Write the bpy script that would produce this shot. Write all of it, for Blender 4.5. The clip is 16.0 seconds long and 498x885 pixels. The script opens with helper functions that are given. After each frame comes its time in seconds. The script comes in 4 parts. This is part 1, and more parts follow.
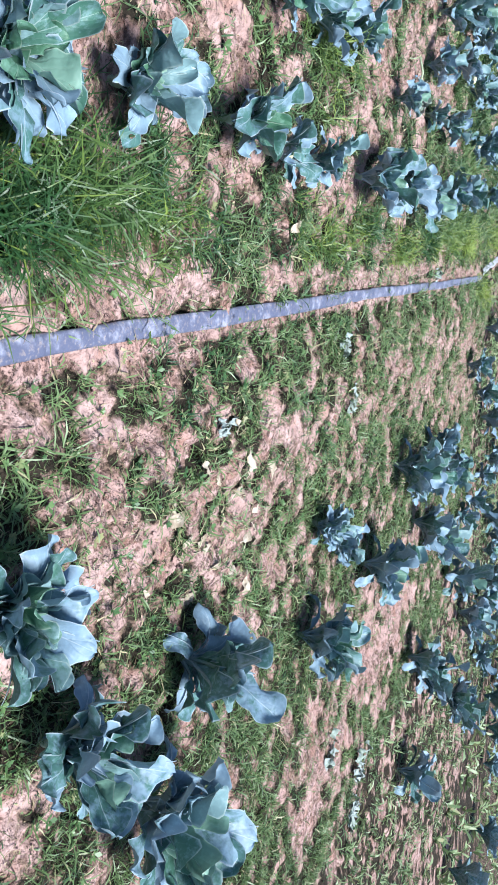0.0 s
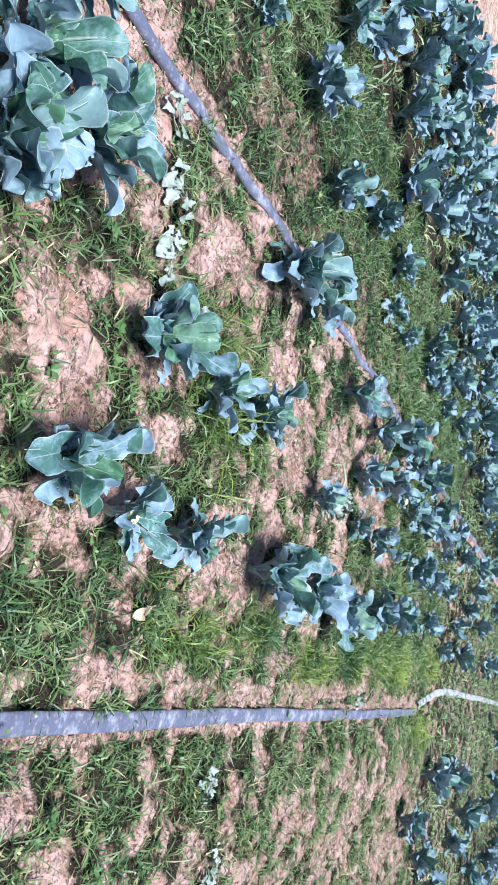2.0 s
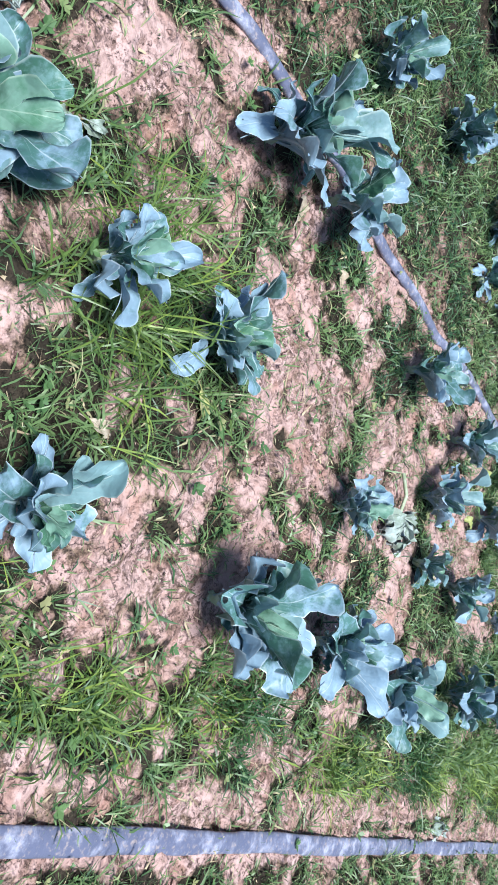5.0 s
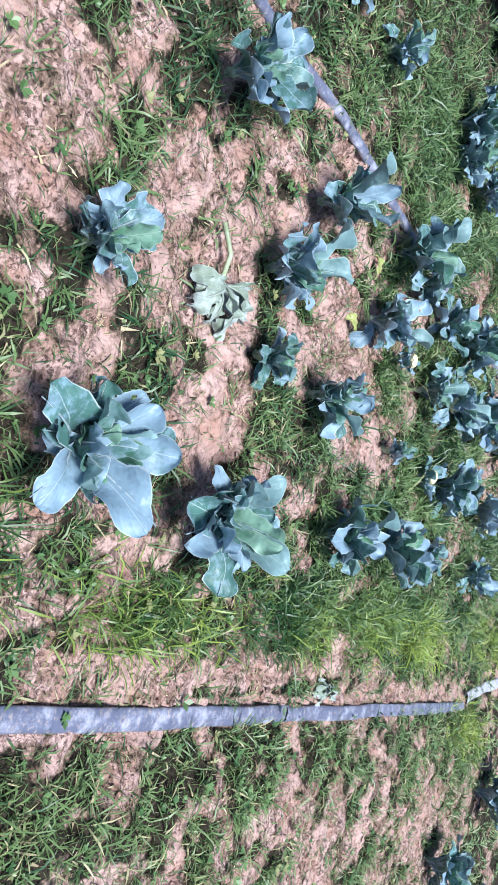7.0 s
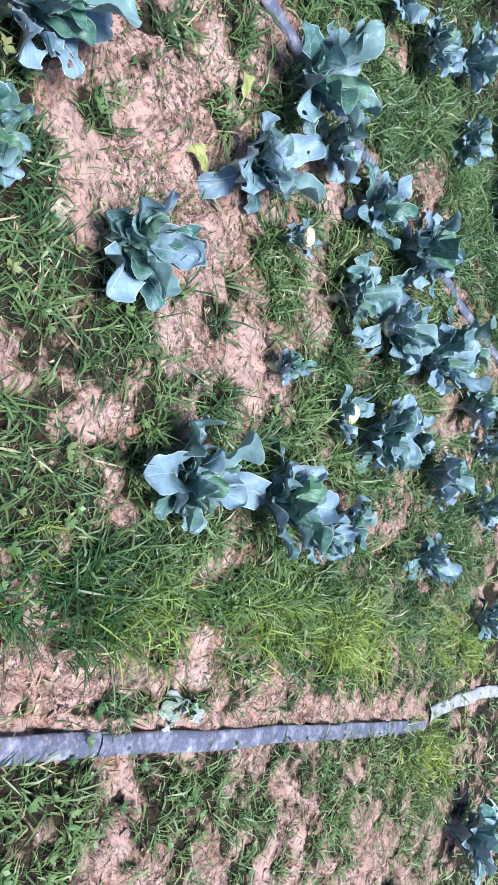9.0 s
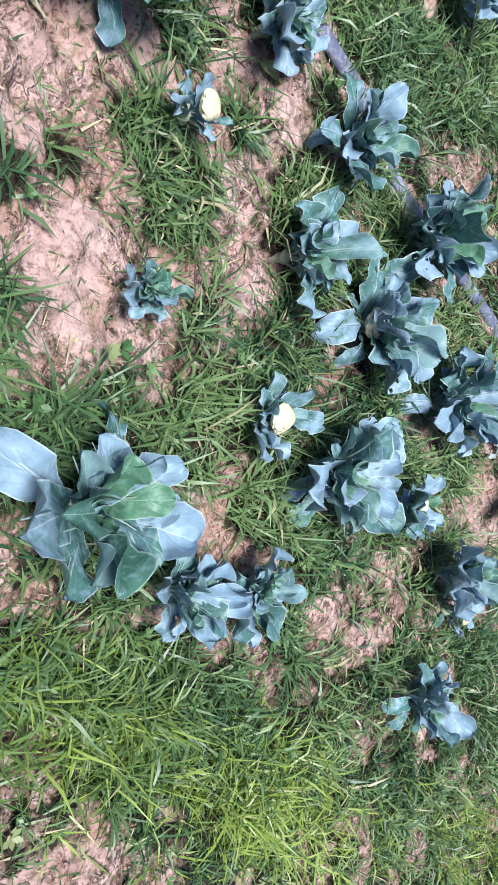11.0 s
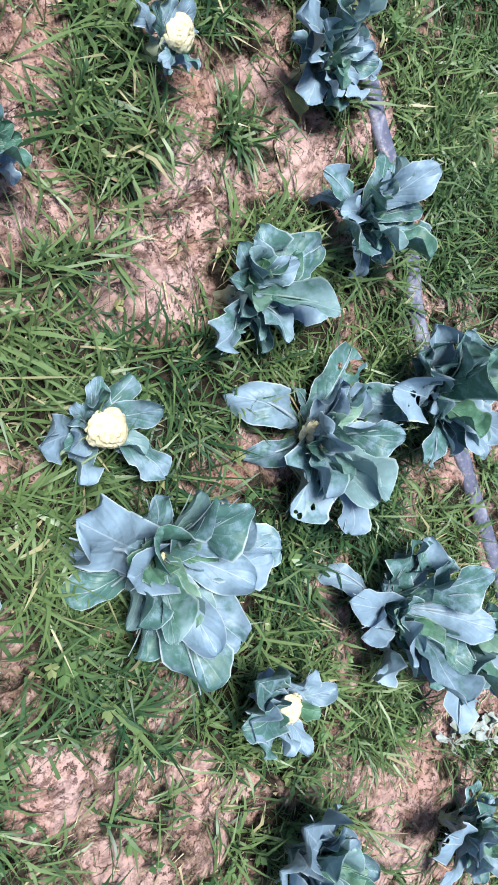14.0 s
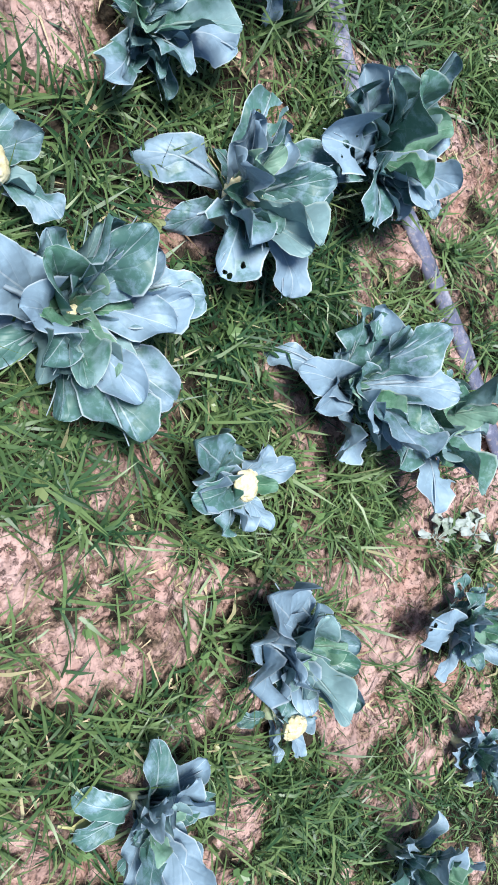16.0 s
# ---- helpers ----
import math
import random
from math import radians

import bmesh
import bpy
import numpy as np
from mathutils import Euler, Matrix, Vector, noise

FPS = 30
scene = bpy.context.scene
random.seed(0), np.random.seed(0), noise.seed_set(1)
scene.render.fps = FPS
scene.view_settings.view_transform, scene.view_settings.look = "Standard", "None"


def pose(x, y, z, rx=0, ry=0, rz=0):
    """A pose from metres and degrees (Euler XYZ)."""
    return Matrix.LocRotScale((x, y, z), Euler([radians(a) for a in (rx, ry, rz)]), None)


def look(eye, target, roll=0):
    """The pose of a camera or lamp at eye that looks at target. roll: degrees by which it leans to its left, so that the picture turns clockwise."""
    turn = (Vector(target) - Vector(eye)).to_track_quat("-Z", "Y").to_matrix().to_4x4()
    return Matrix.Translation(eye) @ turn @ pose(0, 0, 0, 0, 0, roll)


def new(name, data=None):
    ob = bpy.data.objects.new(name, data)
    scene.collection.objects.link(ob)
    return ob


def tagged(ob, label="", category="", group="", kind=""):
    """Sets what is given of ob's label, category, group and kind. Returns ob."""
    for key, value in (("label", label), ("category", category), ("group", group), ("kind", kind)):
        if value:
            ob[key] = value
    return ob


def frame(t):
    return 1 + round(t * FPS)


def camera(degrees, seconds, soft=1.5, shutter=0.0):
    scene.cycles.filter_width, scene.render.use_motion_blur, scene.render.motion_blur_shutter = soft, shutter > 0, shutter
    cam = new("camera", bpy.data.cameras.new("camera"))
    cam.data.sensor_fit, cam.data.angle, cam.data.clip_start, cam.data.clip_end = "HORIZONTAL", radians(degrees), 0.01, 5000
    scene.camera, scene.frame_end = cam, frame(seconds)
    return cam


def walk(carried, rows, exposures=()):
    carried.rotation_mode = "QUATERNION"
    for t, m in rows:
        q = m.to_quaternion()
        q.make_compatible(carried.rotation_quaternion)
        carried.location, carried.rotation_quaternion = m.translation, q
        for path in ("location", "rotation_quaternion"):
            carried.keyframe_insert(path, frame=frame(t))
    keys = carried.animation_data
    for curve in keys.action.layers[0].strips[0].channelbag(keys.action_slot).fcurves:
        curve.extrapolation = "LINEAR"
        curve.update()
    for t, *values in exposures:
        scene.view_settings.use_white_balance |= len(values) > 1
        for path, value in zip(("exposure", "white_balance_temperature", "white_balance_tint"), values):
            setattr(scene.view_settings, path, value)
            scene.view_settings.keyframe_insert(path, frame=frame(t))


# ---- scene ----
# Camera and walk ------------------------------------------------------------
cam = camera(38.0, 16.0, soft=1.65)
PATH = [
    (0, (-0.268, -0.334, 1.517), (0.297, 1.4, 0.694), 100.4),
    (0.5, (-0.229, -0.117, 1.55), (0.115, 1.685, 0.755), 98.5),
    (1, (-0.268, 0.168, 1.507), (-0.062, 2.037, 0.826), 98.1),
    (1.5, (-0.351, 0.415, 1.456), (-0.754, 2.187, 0.62), 95.5),
    (2, (-0.326, 0.747, 1.536), (-0.809, 2.491, 0.684), 95.7),
    (2.5, (-0.352, 1.022, 1.506), (-0.839, 2.766, 0.656), 97.6),
    (3, (-0.414, 1.308, 1.517), (-0.997, 3.011, 0.645), 96.9),
    (3.2, (-0.423, 1.404, 1.509), (-1.086, 3.064, 0.612), 95.7),
    (5.3, (-0.396, 2.503, 1.437), (-0.977, 4.001, 0.246), 94.7),
    (5.5, (-0.377, 2.651, 1.448), (-0.956, 4.145, 0.252), 94.6),
    (6, (-0.298, 2.943, 1.501), (-0.801, 4.474, 0.316), 95.3),
    (6.5, (-0.299, 3.233, 1.484), (-0.634, 4.824, 0.321), 97.5),
    (7, (-0.402, 3.551, 1.514), (-0.746, 5.187, 0.416), 97.7),
    (7.5, (-0.427, 3.773, 1.485), (-0.799, 5.398, 0.38), 97.6),
    (8, (-0.365, 4.18, 1.514), (-0.738, 5.806, 0.41), 97.6),
    (8.5, (-0.347, 4.465, 1.476), (-0.711, 6.081, 0.356), 96.9),
    (9, (-0.402, 4.878, 1.482), (-0.772, 6.495, 0.364), 96.7),
    (9.5, (-0.426, 5.265, 1.469), (-0.955, 6.814, 0.32), 93.6),
    (10, (-0.406, 5.627, 1.5), (-1.018, 7.094, 0.287), 92.6),
    (10.2, (-0.409, 5.765, 1.471), (-1.012, 7.216, 0.233), 93.2),
    (12.3, (-0.542, 6.799, 1.335), (-1.453, 7.742, -0.176), 93.0),
    (12.5, (-0.558, 6.869, 1.321), (-1.492, 7.773, -0.199), 92.9),
    (13, (-0.608, 7.002, 1.319), (-1.611, 7.778, -0.228), 93.3),
    (13.5, (-0.628, 7.055, 1.339), (-1.701, 7.696, -0.222), 93.1),
    (14, (-0.638, 7.186, 1.353), (-1.707, 7.822, -0.213), 95.2),
    (14.5, (-0.644, 7.244, 1.359), (-1.725, 7.84, -0.214), 95.3),
    (15, (-0.632, 7.328, 1.377), (-1.713, 7.911, -0.202), 95.5),
    (15.5, (-0.618, 7.439, 1.38), (-1.681, 8.054, -0.198), 95.1),
    (16, (-0.623, 7.589, 1.374), (-1.583, 8.387, -0.188), 95.4),
]
walk(cam, [(t, look(eye, target, roll)) for t, eye, target, roll in PATH], exposures=[(0.0, 1.02, 5780, 7), (3.0, 1.02, 5830, 7), (5.5, 0.96, 5780, 6), (10.0, 0.92, 5830, 7), (12.5, 0.87, 6130, 8), (16.0, 0.89, 6130, 8)])

# World, sun -----------------------------------------------------------------
SUN_ELEVATION, SUN_ROTATION = radians(66), radians(150)
world = bpy.data.worlds.new("sky")
scene.world = world
world.use_nodes = True
sky = world.node_tree.nodes.new("ShaderNodeTexSky")
sky.sky_type, sky.sun_disc = "NISHITA", False
sky.sun_elevation, sky.sun_rotation = SUN_ELEVATION, SUN_ROTATION
sky.air_density, sky.dust_density = 1.0, 1.0
background = world.node_tree.nodes["Background"]
world.node_tree.links.new(sky.outputs[0], background.inputs[0])
background.inputs[1].default_value = 0.062
sun = new("sun", bpy.data.lights.new("sun", "SUN"))
sun.data.energy, sun.data.angle, sun.data.color = 3.9, radians(19), (1.0, 0.96, 0.9)
to_sun = Vector((math.sin(SUN_ROTATION) * math.cos(SUN_ELEVATION), math.cos(SUN_ROTATION) * math.cos(SUN_ELEVATION), math.sin(SUN_ELEVATION)))
sun.matrix_world = look(to_sun * 40, (0, 0, 0))

# Materials ------------------------------------------------------------------


class Nodes:
    """A short hand for building a node material."""

    def __init__(self, name, roughness=0.6, metallic=0.0, specular=0.5):
        self.material = bpy.data.materials.new(name)
        self.material.use_nodes = True
        self.tree = self.material.node_tree
        self.shader = self.tree.nodes["Principled BSDF"]
        self.shader.inputs["Roughness"].default_value = roughness
        self.shader.inputs["Metallic"].default_value = metallic
        self.shader.inputs["Specular IOR Level"].default_value = specular

    def node(self, kind, **inputs):
        n = self.tree.nodes.new(kind)
        for key, value in inputs.items():
            self.put(n.inputs[key.replace("_", " ")], value)
        return n

    def put(self, socket, value):
        if isinstance(value, bpy.types.NodeSocket):
            self.tree.links.new(value, socket)
        else:
            socket.default_value = value

    def math(self, operation, a, b=0.0, c=0.0):
        n = self.tree.nodes.new("ShaderNodeMath")
        n.operation = operation
        for socket, value in zip(n.inputs, (a, b, c)):
            self.put(socket, value)
        return n.outputs[0]

    def ramp(self, value, low, high, start=0.0, end=1.0):
        n = self.tree.nodes.new("ShaderNodeMapRange")
        n.interpolation_type = "SMOOTHSTEP"
        for socket, v in zip(n.inputs, (value, low, high, start, end)):
            self.put(socket, v)
        return n.outputs[0]

    def mix(self, factor, a, b):
        n = self.tree.nodes.new("ShaderNodeMix")
        n.data_type = "RGBA"
        for socket, v in zip((n.inputs[0], n.inputs[6], n.inputs[7]), (factor, a, b)):
            self.put(socket, v if isinstance(v, (bpy.types.NodeSocket, float, int)) else (*v, 1.0))
        return n.outputs[2]

    def noise(self, scale, detail=4.0, rough=0.6, vector=None):
        n = self.node("ShaderNodeTexNoise", Scale=scale, Detail=detail, Roughness=rough)
        if vector is not None:
            self.put(n.inputs["Vector"], vector)
        return n.outputs["Fac"]

    def place(self):
        return self.node("ShaderNodeNewGeometry").outputs["Position"]

    def random(self):
        return self.node("ShaderNodeObjectInfo").outputs["Random"]

    def attribute(self, name):
        n = self.node("ShaderNodeAttribute")
        n.attribute_name = name
        return n.outputs["Fac"]

    def bump(self, height, strength, distance):
        n = self.node("ShaderNodeBump", Height=height, Strength=strength, Distance=distance)
        self.put(self.shader.inputs["Normal"], n.outputs[0])

    def translucent(self, colour, amount):
        """Let part of the light through, as thin leaves do."""
        thin = self.node("ShaderNodeBsdfTranslucent", Color=colour)
        both = self.tree.nodes.new("ShaderNodeMixShader")
        both.inputs[0].default_value = amount
        self.put(both.inputs[1], self.shader.outputs[0])
        self.put(both.inputs[2], thin.outputs[0])
        self.put(self.tree.nodes["Material Output"].inputs[0], both.outputs[0])

    def colour(self, value):
        self.put(self.shader.inputs["Base Color"], value if isinstance(value, bpy.types.NodeSocket) else (*value, 1.0))
        return self.material


def soil_material(name, light, dark, litter_shade):
    """Pale clay, smooth in places and crumbly in others, with a few open cracks; shade is painted into pits and into
    the brown littered ground where things grow.
    """
    n = Nodes(name, roughness=0.92, specular=0.2)
    p = n.place()
    broad, fine, grain = n.noise(2.3, 3, vector=p), n.noise(13, 4, 0.5, vector=p), n.noise(120, 4, 0.7, vector=p)
    crumbly = n.ramp(n.noise(4.3, 5, 0.7, vector=p), 0.42, 0.55)
    c = n.mix(n.ramp(broad, 0.35, 0.65), light, [0.6 * a + 0.4 * b for a, b in zip(light, dark)])
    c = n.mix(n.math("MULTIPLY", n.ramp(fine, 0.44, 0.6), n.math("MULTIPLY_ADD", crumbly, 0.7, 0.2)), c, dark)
    # Brown flecks, then pits with the shade of their hollows painted into the colour.
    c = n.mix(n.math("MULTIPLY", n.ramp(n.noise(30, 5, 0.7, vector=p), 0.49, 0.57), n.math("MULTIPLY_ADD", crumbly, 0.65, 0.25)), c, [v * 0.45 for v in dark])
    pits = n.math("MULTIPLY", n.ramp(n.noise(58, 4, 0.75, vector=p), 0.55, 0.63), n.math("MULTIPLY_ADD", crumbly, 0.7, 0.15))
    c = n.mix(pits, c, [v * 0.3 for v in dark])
    c = n.mix(n.ramp(n.noise(6.1, 4, 0.6, vector=p), 0.5, 0.68, 0, 0.5), c, (0.36, 0.19, 0.14))
    c = n.mix(n.ramp(grain, 0.5, 0.8, 0, 0.35), c, [min(1, v * 1.2) for v in light])
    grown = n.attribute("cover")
    # Brown littered ground round growth, darkened to paint the shade between grass blades.
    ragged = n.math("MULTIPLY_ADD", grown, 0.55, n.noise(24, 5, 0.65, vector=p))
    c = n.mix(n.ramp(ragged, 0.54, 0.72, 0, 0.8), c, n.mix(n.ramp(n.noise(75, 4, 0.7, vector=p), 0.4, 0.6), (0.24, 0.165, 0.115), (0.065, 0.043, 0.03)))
    c = n.mix(n.ramp(ragged, 0.7, 0.86, 0, 0.92), c, n.mix(n.ramp(n.noise(55, 5, 0.7, vector=p), 0.42, 0.6), litter_shade, [v * 0.35 for v in litter_shade]))
    cracks = n.node("ShaderNodeTexVoronoi", Scale=6.5)
    cracks.feature = "DISTANCE_TO_EDGE"
    warp = n.node("ShaderNodeVectorMath")
    warp.operation = "MULTIPLY_ADD"
    swirl = n.node("ShaderNodeTexNoise", Scale=14.0, Detail=4.0)
    n.put(swirl.inputs["Vector"], p)
    n.put(warp.inputs[0], swirl.outputs["Color"])
    warp.inputs[1].default_value = (0.12, 0.12, 0.12)
    n.put(warp.inputs[2], p)
    n.put(cracks.inputs["Vector"], warp.outputs[0])
    crack = n.ramp(cracks.outputs["Distance"], 0.0, n.ramp(n.noise(2.7, 3, vector=p), 0.55, 0.72, 0.0005, 0.03))
    lumps = n.math("MULTIPLY", n.noise(38, 3, 0.5, vector=p), n.math("MULTIPLY_ADD", crumbly, 0.6, 0.05))
    height = n.math("ADD", n.math("MULTIPLY", crack, 0.3), n.math("ADD", n.math("ADD", n.math("MULTIPLY", fine, 0.9), lumps), n.math("MULTIPLY", grain, 0.02)))
    n.bump(n.math("MULTIPLY_ADD", pits, -0.25, height), 1.0, 0.03)
    return n.colour(c)


def leaf_material(name, bloom, green, rib, rough=0.48, bitten=0.0):
    """Waxy leaf: a bluish bloom over green, a pale midrib and side veins, blistered between the veins."""
    n = Nodes(name, roughness=rough, specular=0.45)
    uv = n.node("ShaderNodeSeparateXYZ", Vector=n.node("ShaderNodeUVMap").outputs[0])
    across, along = n.math("ABSOLUTE", uv.outputs[0]), uv.outputs[1]
    p = n.place()
    chance = n.random()
    patch = n.noise(19, 4, 0.6, vector=p)
    tip = n.math("MULTIPLY_ADD", along, 0.34, -0.2)
    c = n.mix(n.ramp(n.math("ADD", n.math("ADD", patch, tip), n.math("MULTIPLY_ADD", chance, 0.8, -0.4)), 0.34, 0.64), green, bloom)
    c = n.mix(n.ramp(n.noise(34, 5, 0.65, vector=p), 0.46, 0.66, 0, 0.5), c, [v * 1.35 for v in bloom])
    sway = n.math("MULTIPLY_ADD", n.noise(9, 2, vector=p), 0.5, n.math("MULTIPLY", along, 6.5))
    wave = n.math("PINGPONG", n.math("MULTIPLY_ADD", n.math("POWER", across, 0.8), -2.1, sway), 0.5)
    vein = n.math("MULTIPLY", n.ramp(wave, 0.0, 0.045, 1, 0), n.ramp(across, 0.9, 0.15, 0.02, 0.2))
    middle = n.ramp(n.math("MULTIPLY", across, n.ramp(along, 0.0, 1.0, 0.6, 1.6)), 0.015, 0.05, 0.5, 0)
    edge = n.ramp(across, 0.93, 0.985, 0, 0.75)
    c = n.mix(n.math("MAXIMUM", n.math("MAXIMUM", vein, middle), edge), c, rib)
    blister = n.math("ADD", n.math("MULTIPLY", n.ramp(wave, 0.0, 0.25), 0.1), n.noise(20, 2, vector=p))
    n.bump(blister, 0.6, 0.01)
    if not bitten:
        n.translucent(c, 0.1)
    n.put(n.shader.inputs["Roughness"], n.ramp(patch, 0.3, 0.7, rough - 0.06, rough + 0.12))
    if bitten:
        bites = n.node("ShaderNodeTexVoronoi", Scale=26.0)
        n.put(bites.inputs["Vector"], p)
        size = n.math("MULTIPLY", n.ramp(n.noise(11, 2, vector=p), 0.5, 0.66), bitten)
        n.put(n.shader.inputs["Alpha"], n.math("GREATER_THAN", n.math("ADD", bites.outputs["Distance"], n.math("MULTIPLY", middle, 1.0)), size))
    return n.colour(c)


def grass_material(name, young, old, dry):
    n = Nodes(name, roughness=0.42, specular=0.5)
    tint = n.attribute("tint")
    c = n.mix(n.ramp(tint, 0.05, 0.75), young, old)
    c = n.mix(n.ramp(tint, 0.8, 0.93), c, dry)
    c = n.mix(n.ramp(n.noise(0.9, 3, vector=n.place()), 0.42, 0.62, 0, 0.3), c, [v * 1.25 for v in old])
    n.translucent(c, 0.22)
    return n.colour(c)


def plastic_material(name, base, pale):
    n = Nodes(name, roughness=0.38, specular=0.5)
    p = n.place()
    # Pale patches of faded plastic, with crinkle highlights put into the colour.
    pale_crinkle = n.noise(11, 5, 0.7, vector=p)
    c = n.mix(n.ramp(pale_crinkle, 0.45, 0.75), base, pale)
    c = n.mix(n.ramp(n.noise(60, 4, vector=p), 0.52, 0.72, 0, 0.6), c, (0.45, 0.36, 0.31))
    n.put(n.shader.inputs["Roughness"], n.ramp(pale_crinkle, 0.35, 0.7, 0.3, 0.6))
    n.bump(n.math("ADD", n.noise(38, 3, vector=p), n.noise(13, 3, 0.7, vector=p)), 0.45, 0.008)
    return n.colour(c)


def plain_material(name, a, b, scale, rough=0.8, depth=0.004):
    n = Nodes(name, roughness=rough, specular=0.3)
    p = n.place()
    grain = n.noise(scale, 5, vector=p)
    n.bump(grain, 0.6, depth)
    return n.colour(n.mix(n.ramp(grain, 0.35, 0.65), a, b))


# Last colour: littered ground, near black with the shade between blades painted in.
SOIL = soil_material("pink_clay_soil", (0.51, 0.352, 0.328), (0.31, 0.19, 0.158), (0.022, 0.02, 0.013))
TRACK = soil_material("track_clay", (0.62, 0.44, 0.37), (0.5, 0.34, 0.28), (0.2, 0.16, 0.08))
LEAF = leaf_material("cauliflower_leaf", (0.21, 0.305, 0.395), (0.07, 0.16, 0.145), (0.48, 0.56, 0.62))
BITTEN_LEAF = leaf_material("bitten_cauliflower_leaf", (0.21, 0.305, 0.395), (0.07, 0.16, 0.145), (0.48, 0.56, 0.62), bitten=0.42)
LACY_LEAF = leaf_material("lacy_cauliflower_leaf", (0.21, 0.305, 0.395), (0.07, 0.16, 0.145), (0.48, 0.56, 0.62), bitten=0.62)
MIDDLE_LEAF = leaf_material("half_grown_cauliflower_leaf", (0.175, 0.28, 0.3), (0.065, 0.16, 0.118), (0.4, 0.5, 0.48))
INNER_LEAF = leaf_material("young_cauliflower_leaf", (0.16, 0.28, 0.22), (0.075, 0.18, 0.11), (0.34, 0.45, 0.36))
YELLOW_LEAF = leaf_material("yellowing_leaf", (0.38, 0.38, 0.15), (0.3, 0.33, 0.11), (0.46, 0.48, 0.28))
WILTED = leaf_material("wilted_leaf", (0.33, 0.38, 0.37), (0.2, 0.25, 0.2), (0.42, 0.46, 0.43), 0.65, 0.58)
DEAD = plain_material("dead_leaf", (0.56, 0.48, 0.39), (0.3, 0.24, 0.17), 16)
STALK = plain_material("cabbage_stalk", (0.30, 0.36, 0.22), (0.42, 0.46, 0.34), 40, 0.55)
CURD = plain_material("cream_curd", (0.74, 0.69, 0.48), (0.55, 0.48, 0.28), 70, 0.75, 0.006)
FAR_GRASS = grass_material("pale_field_grass", (0.11, 0.19, 0.085), (0.26, 0.34, 0.16), (0.38, 0.37, 0.2))
GRASS = grass_material("field_grass", (0.028, 0.08, 0.034), (0.145, 0.222, 0.085), (0.45, 0.4, 0.24))
LUSH = grass_material("bright_grass", (0.035, 0.095, 0.03), (0.25, 0.33, 0.065), (0.44, 0.42, 0.22))
WEED = grass_material("weed_leaf", (0.05, 0.12, 0.04), (0.13, 0.22, 0.08), (0.3, 0.3, 0.14))
STRAW = plain_material("dry_straw", (0.50, 0.41, 0.27), (0.13, 0.09, 0.055), 9)
HOSE = plastic_material("grey_layflat_plastic", (0.12, 0.13, 0.2), (0.42, 0.43, 0.54))
PALE_HOSE = plastic_material("faded_layflat_plastic", (0.36, 0.37, 0.43), (0.6, 0.59, 0.63))
BAMBOO = plain_material("bamboo", (0.52, 0.43, 0.3), (0.38, 0.3, 0.2), 12)
TIMBER = plain_material("weathered_timber", (0.17, 0.15, 0.15), (0.28, 0.25, 0.24), 14)
BAG = plain_material("blue_plastic_bag", (0.03, 0.19, 0.5), (0.06, 0.28, 0.62), 8, 0.4, 0.02)

# Small helpers --------------------------------------------------------------


def mesh_of(name, verts, faces, material, smooth=True, uv=None, floats=None):
    """A mesh from arrays; uv: a pair for each vertex; floats: named values for each vertex."""
    me = bpy.data.meshes.new(name)
    me.from_pydata([tuple(v) for v in verts], [], [tuple(f) for f in faces])
    me.materials.append(material)
    if smooth:
        me.polygons.foreach_set("use_smooth", np.ones(len(me.polygons), dtype=bool))
    if uv is not None:
        corner = np.empty(len(me.loops), dtype=np.int32)
        me.loops.foreach_get("vertex_index", corner)
        me.uv_layers.new(name="UVMap").data.foreach_set("uv", np.asarray(uv, dtype=np.float32)[corner].ravel())
    for key, values in (floats or {}).items():
        me.attributes.new(key, "FLOAT", "POINT").data.foreach_set("value", np.asarray(values, dtype=np.float32))
    me.update()
    return me


def blades_mesh(name, points, per, tris, tint, material, smooth=True):
    """Many alike small pieces in one mesh: points (pieces, per, 3), tris within a piece."""
    count = len(points)
    me = bpy.data.meshes.new(name)
    me.vertices.add(count * per)
    me.vertices.foreach_set("co", points.astype(np.float32).ravel())
    corners = (np.asarray(tris)[None] + per * np.arange(count)[:, None, None]).reshape(-1)
    faces = count * len(tris)
    me.loops.add(faces * 3)
    me.loops.foreach_set("vertex_index", corners.astype(np.int32))
    me.polygons.add(faces)
    me.polygons.foreach_set("loop_start", np.arange(0, faces * 3, 3, dtype=np.int32))
    me.polygons.foreach_set("use_smooth", np.full(faces, smooth))
    me.materials.append(material)
    me.update()
    me.validate()
    me.attributes.new("tint", "FLOAT", "POINT").data.foreach_set("value", np.repeat(tint, per).astype(np.float32))
    return me


def part(name, data, parent, matrix=None, label=""):
    ob = new(name, data)
    ob.parent = parent
    if matrix is not None:
        ob.matrix_basis = matrix
    return tagged(ob, label=label) if label else ob


rng = np.random.default_rng(7)
LATTICE = rng.random((256, 256))


def value_noise(x, y, scale, shift=0):
    """Smooth noise from 0 to 1, by place."""
    x, y = np.asarray(x) * scale + 31.7 * shift + 500, np.asarray(y) * scale + 17.3 * shift + 500
    i, j = np.floor(x).astype(int), np.floor(y).astype(int)
    u, v = x - i, y - j
    u, v = u * u * (3 - 2 * u), v * v * (3 - 2 * v)
    at = lambda a, b: LATTICE[a % 256, b % 256]  # noqa: E731
    return (at(i, j) * (1 - u) + at(i + 1, j) * u) * (1 - v) + (at(i, j + 1) * (1 - u) + at(i + 1, j + 1) * u) * v


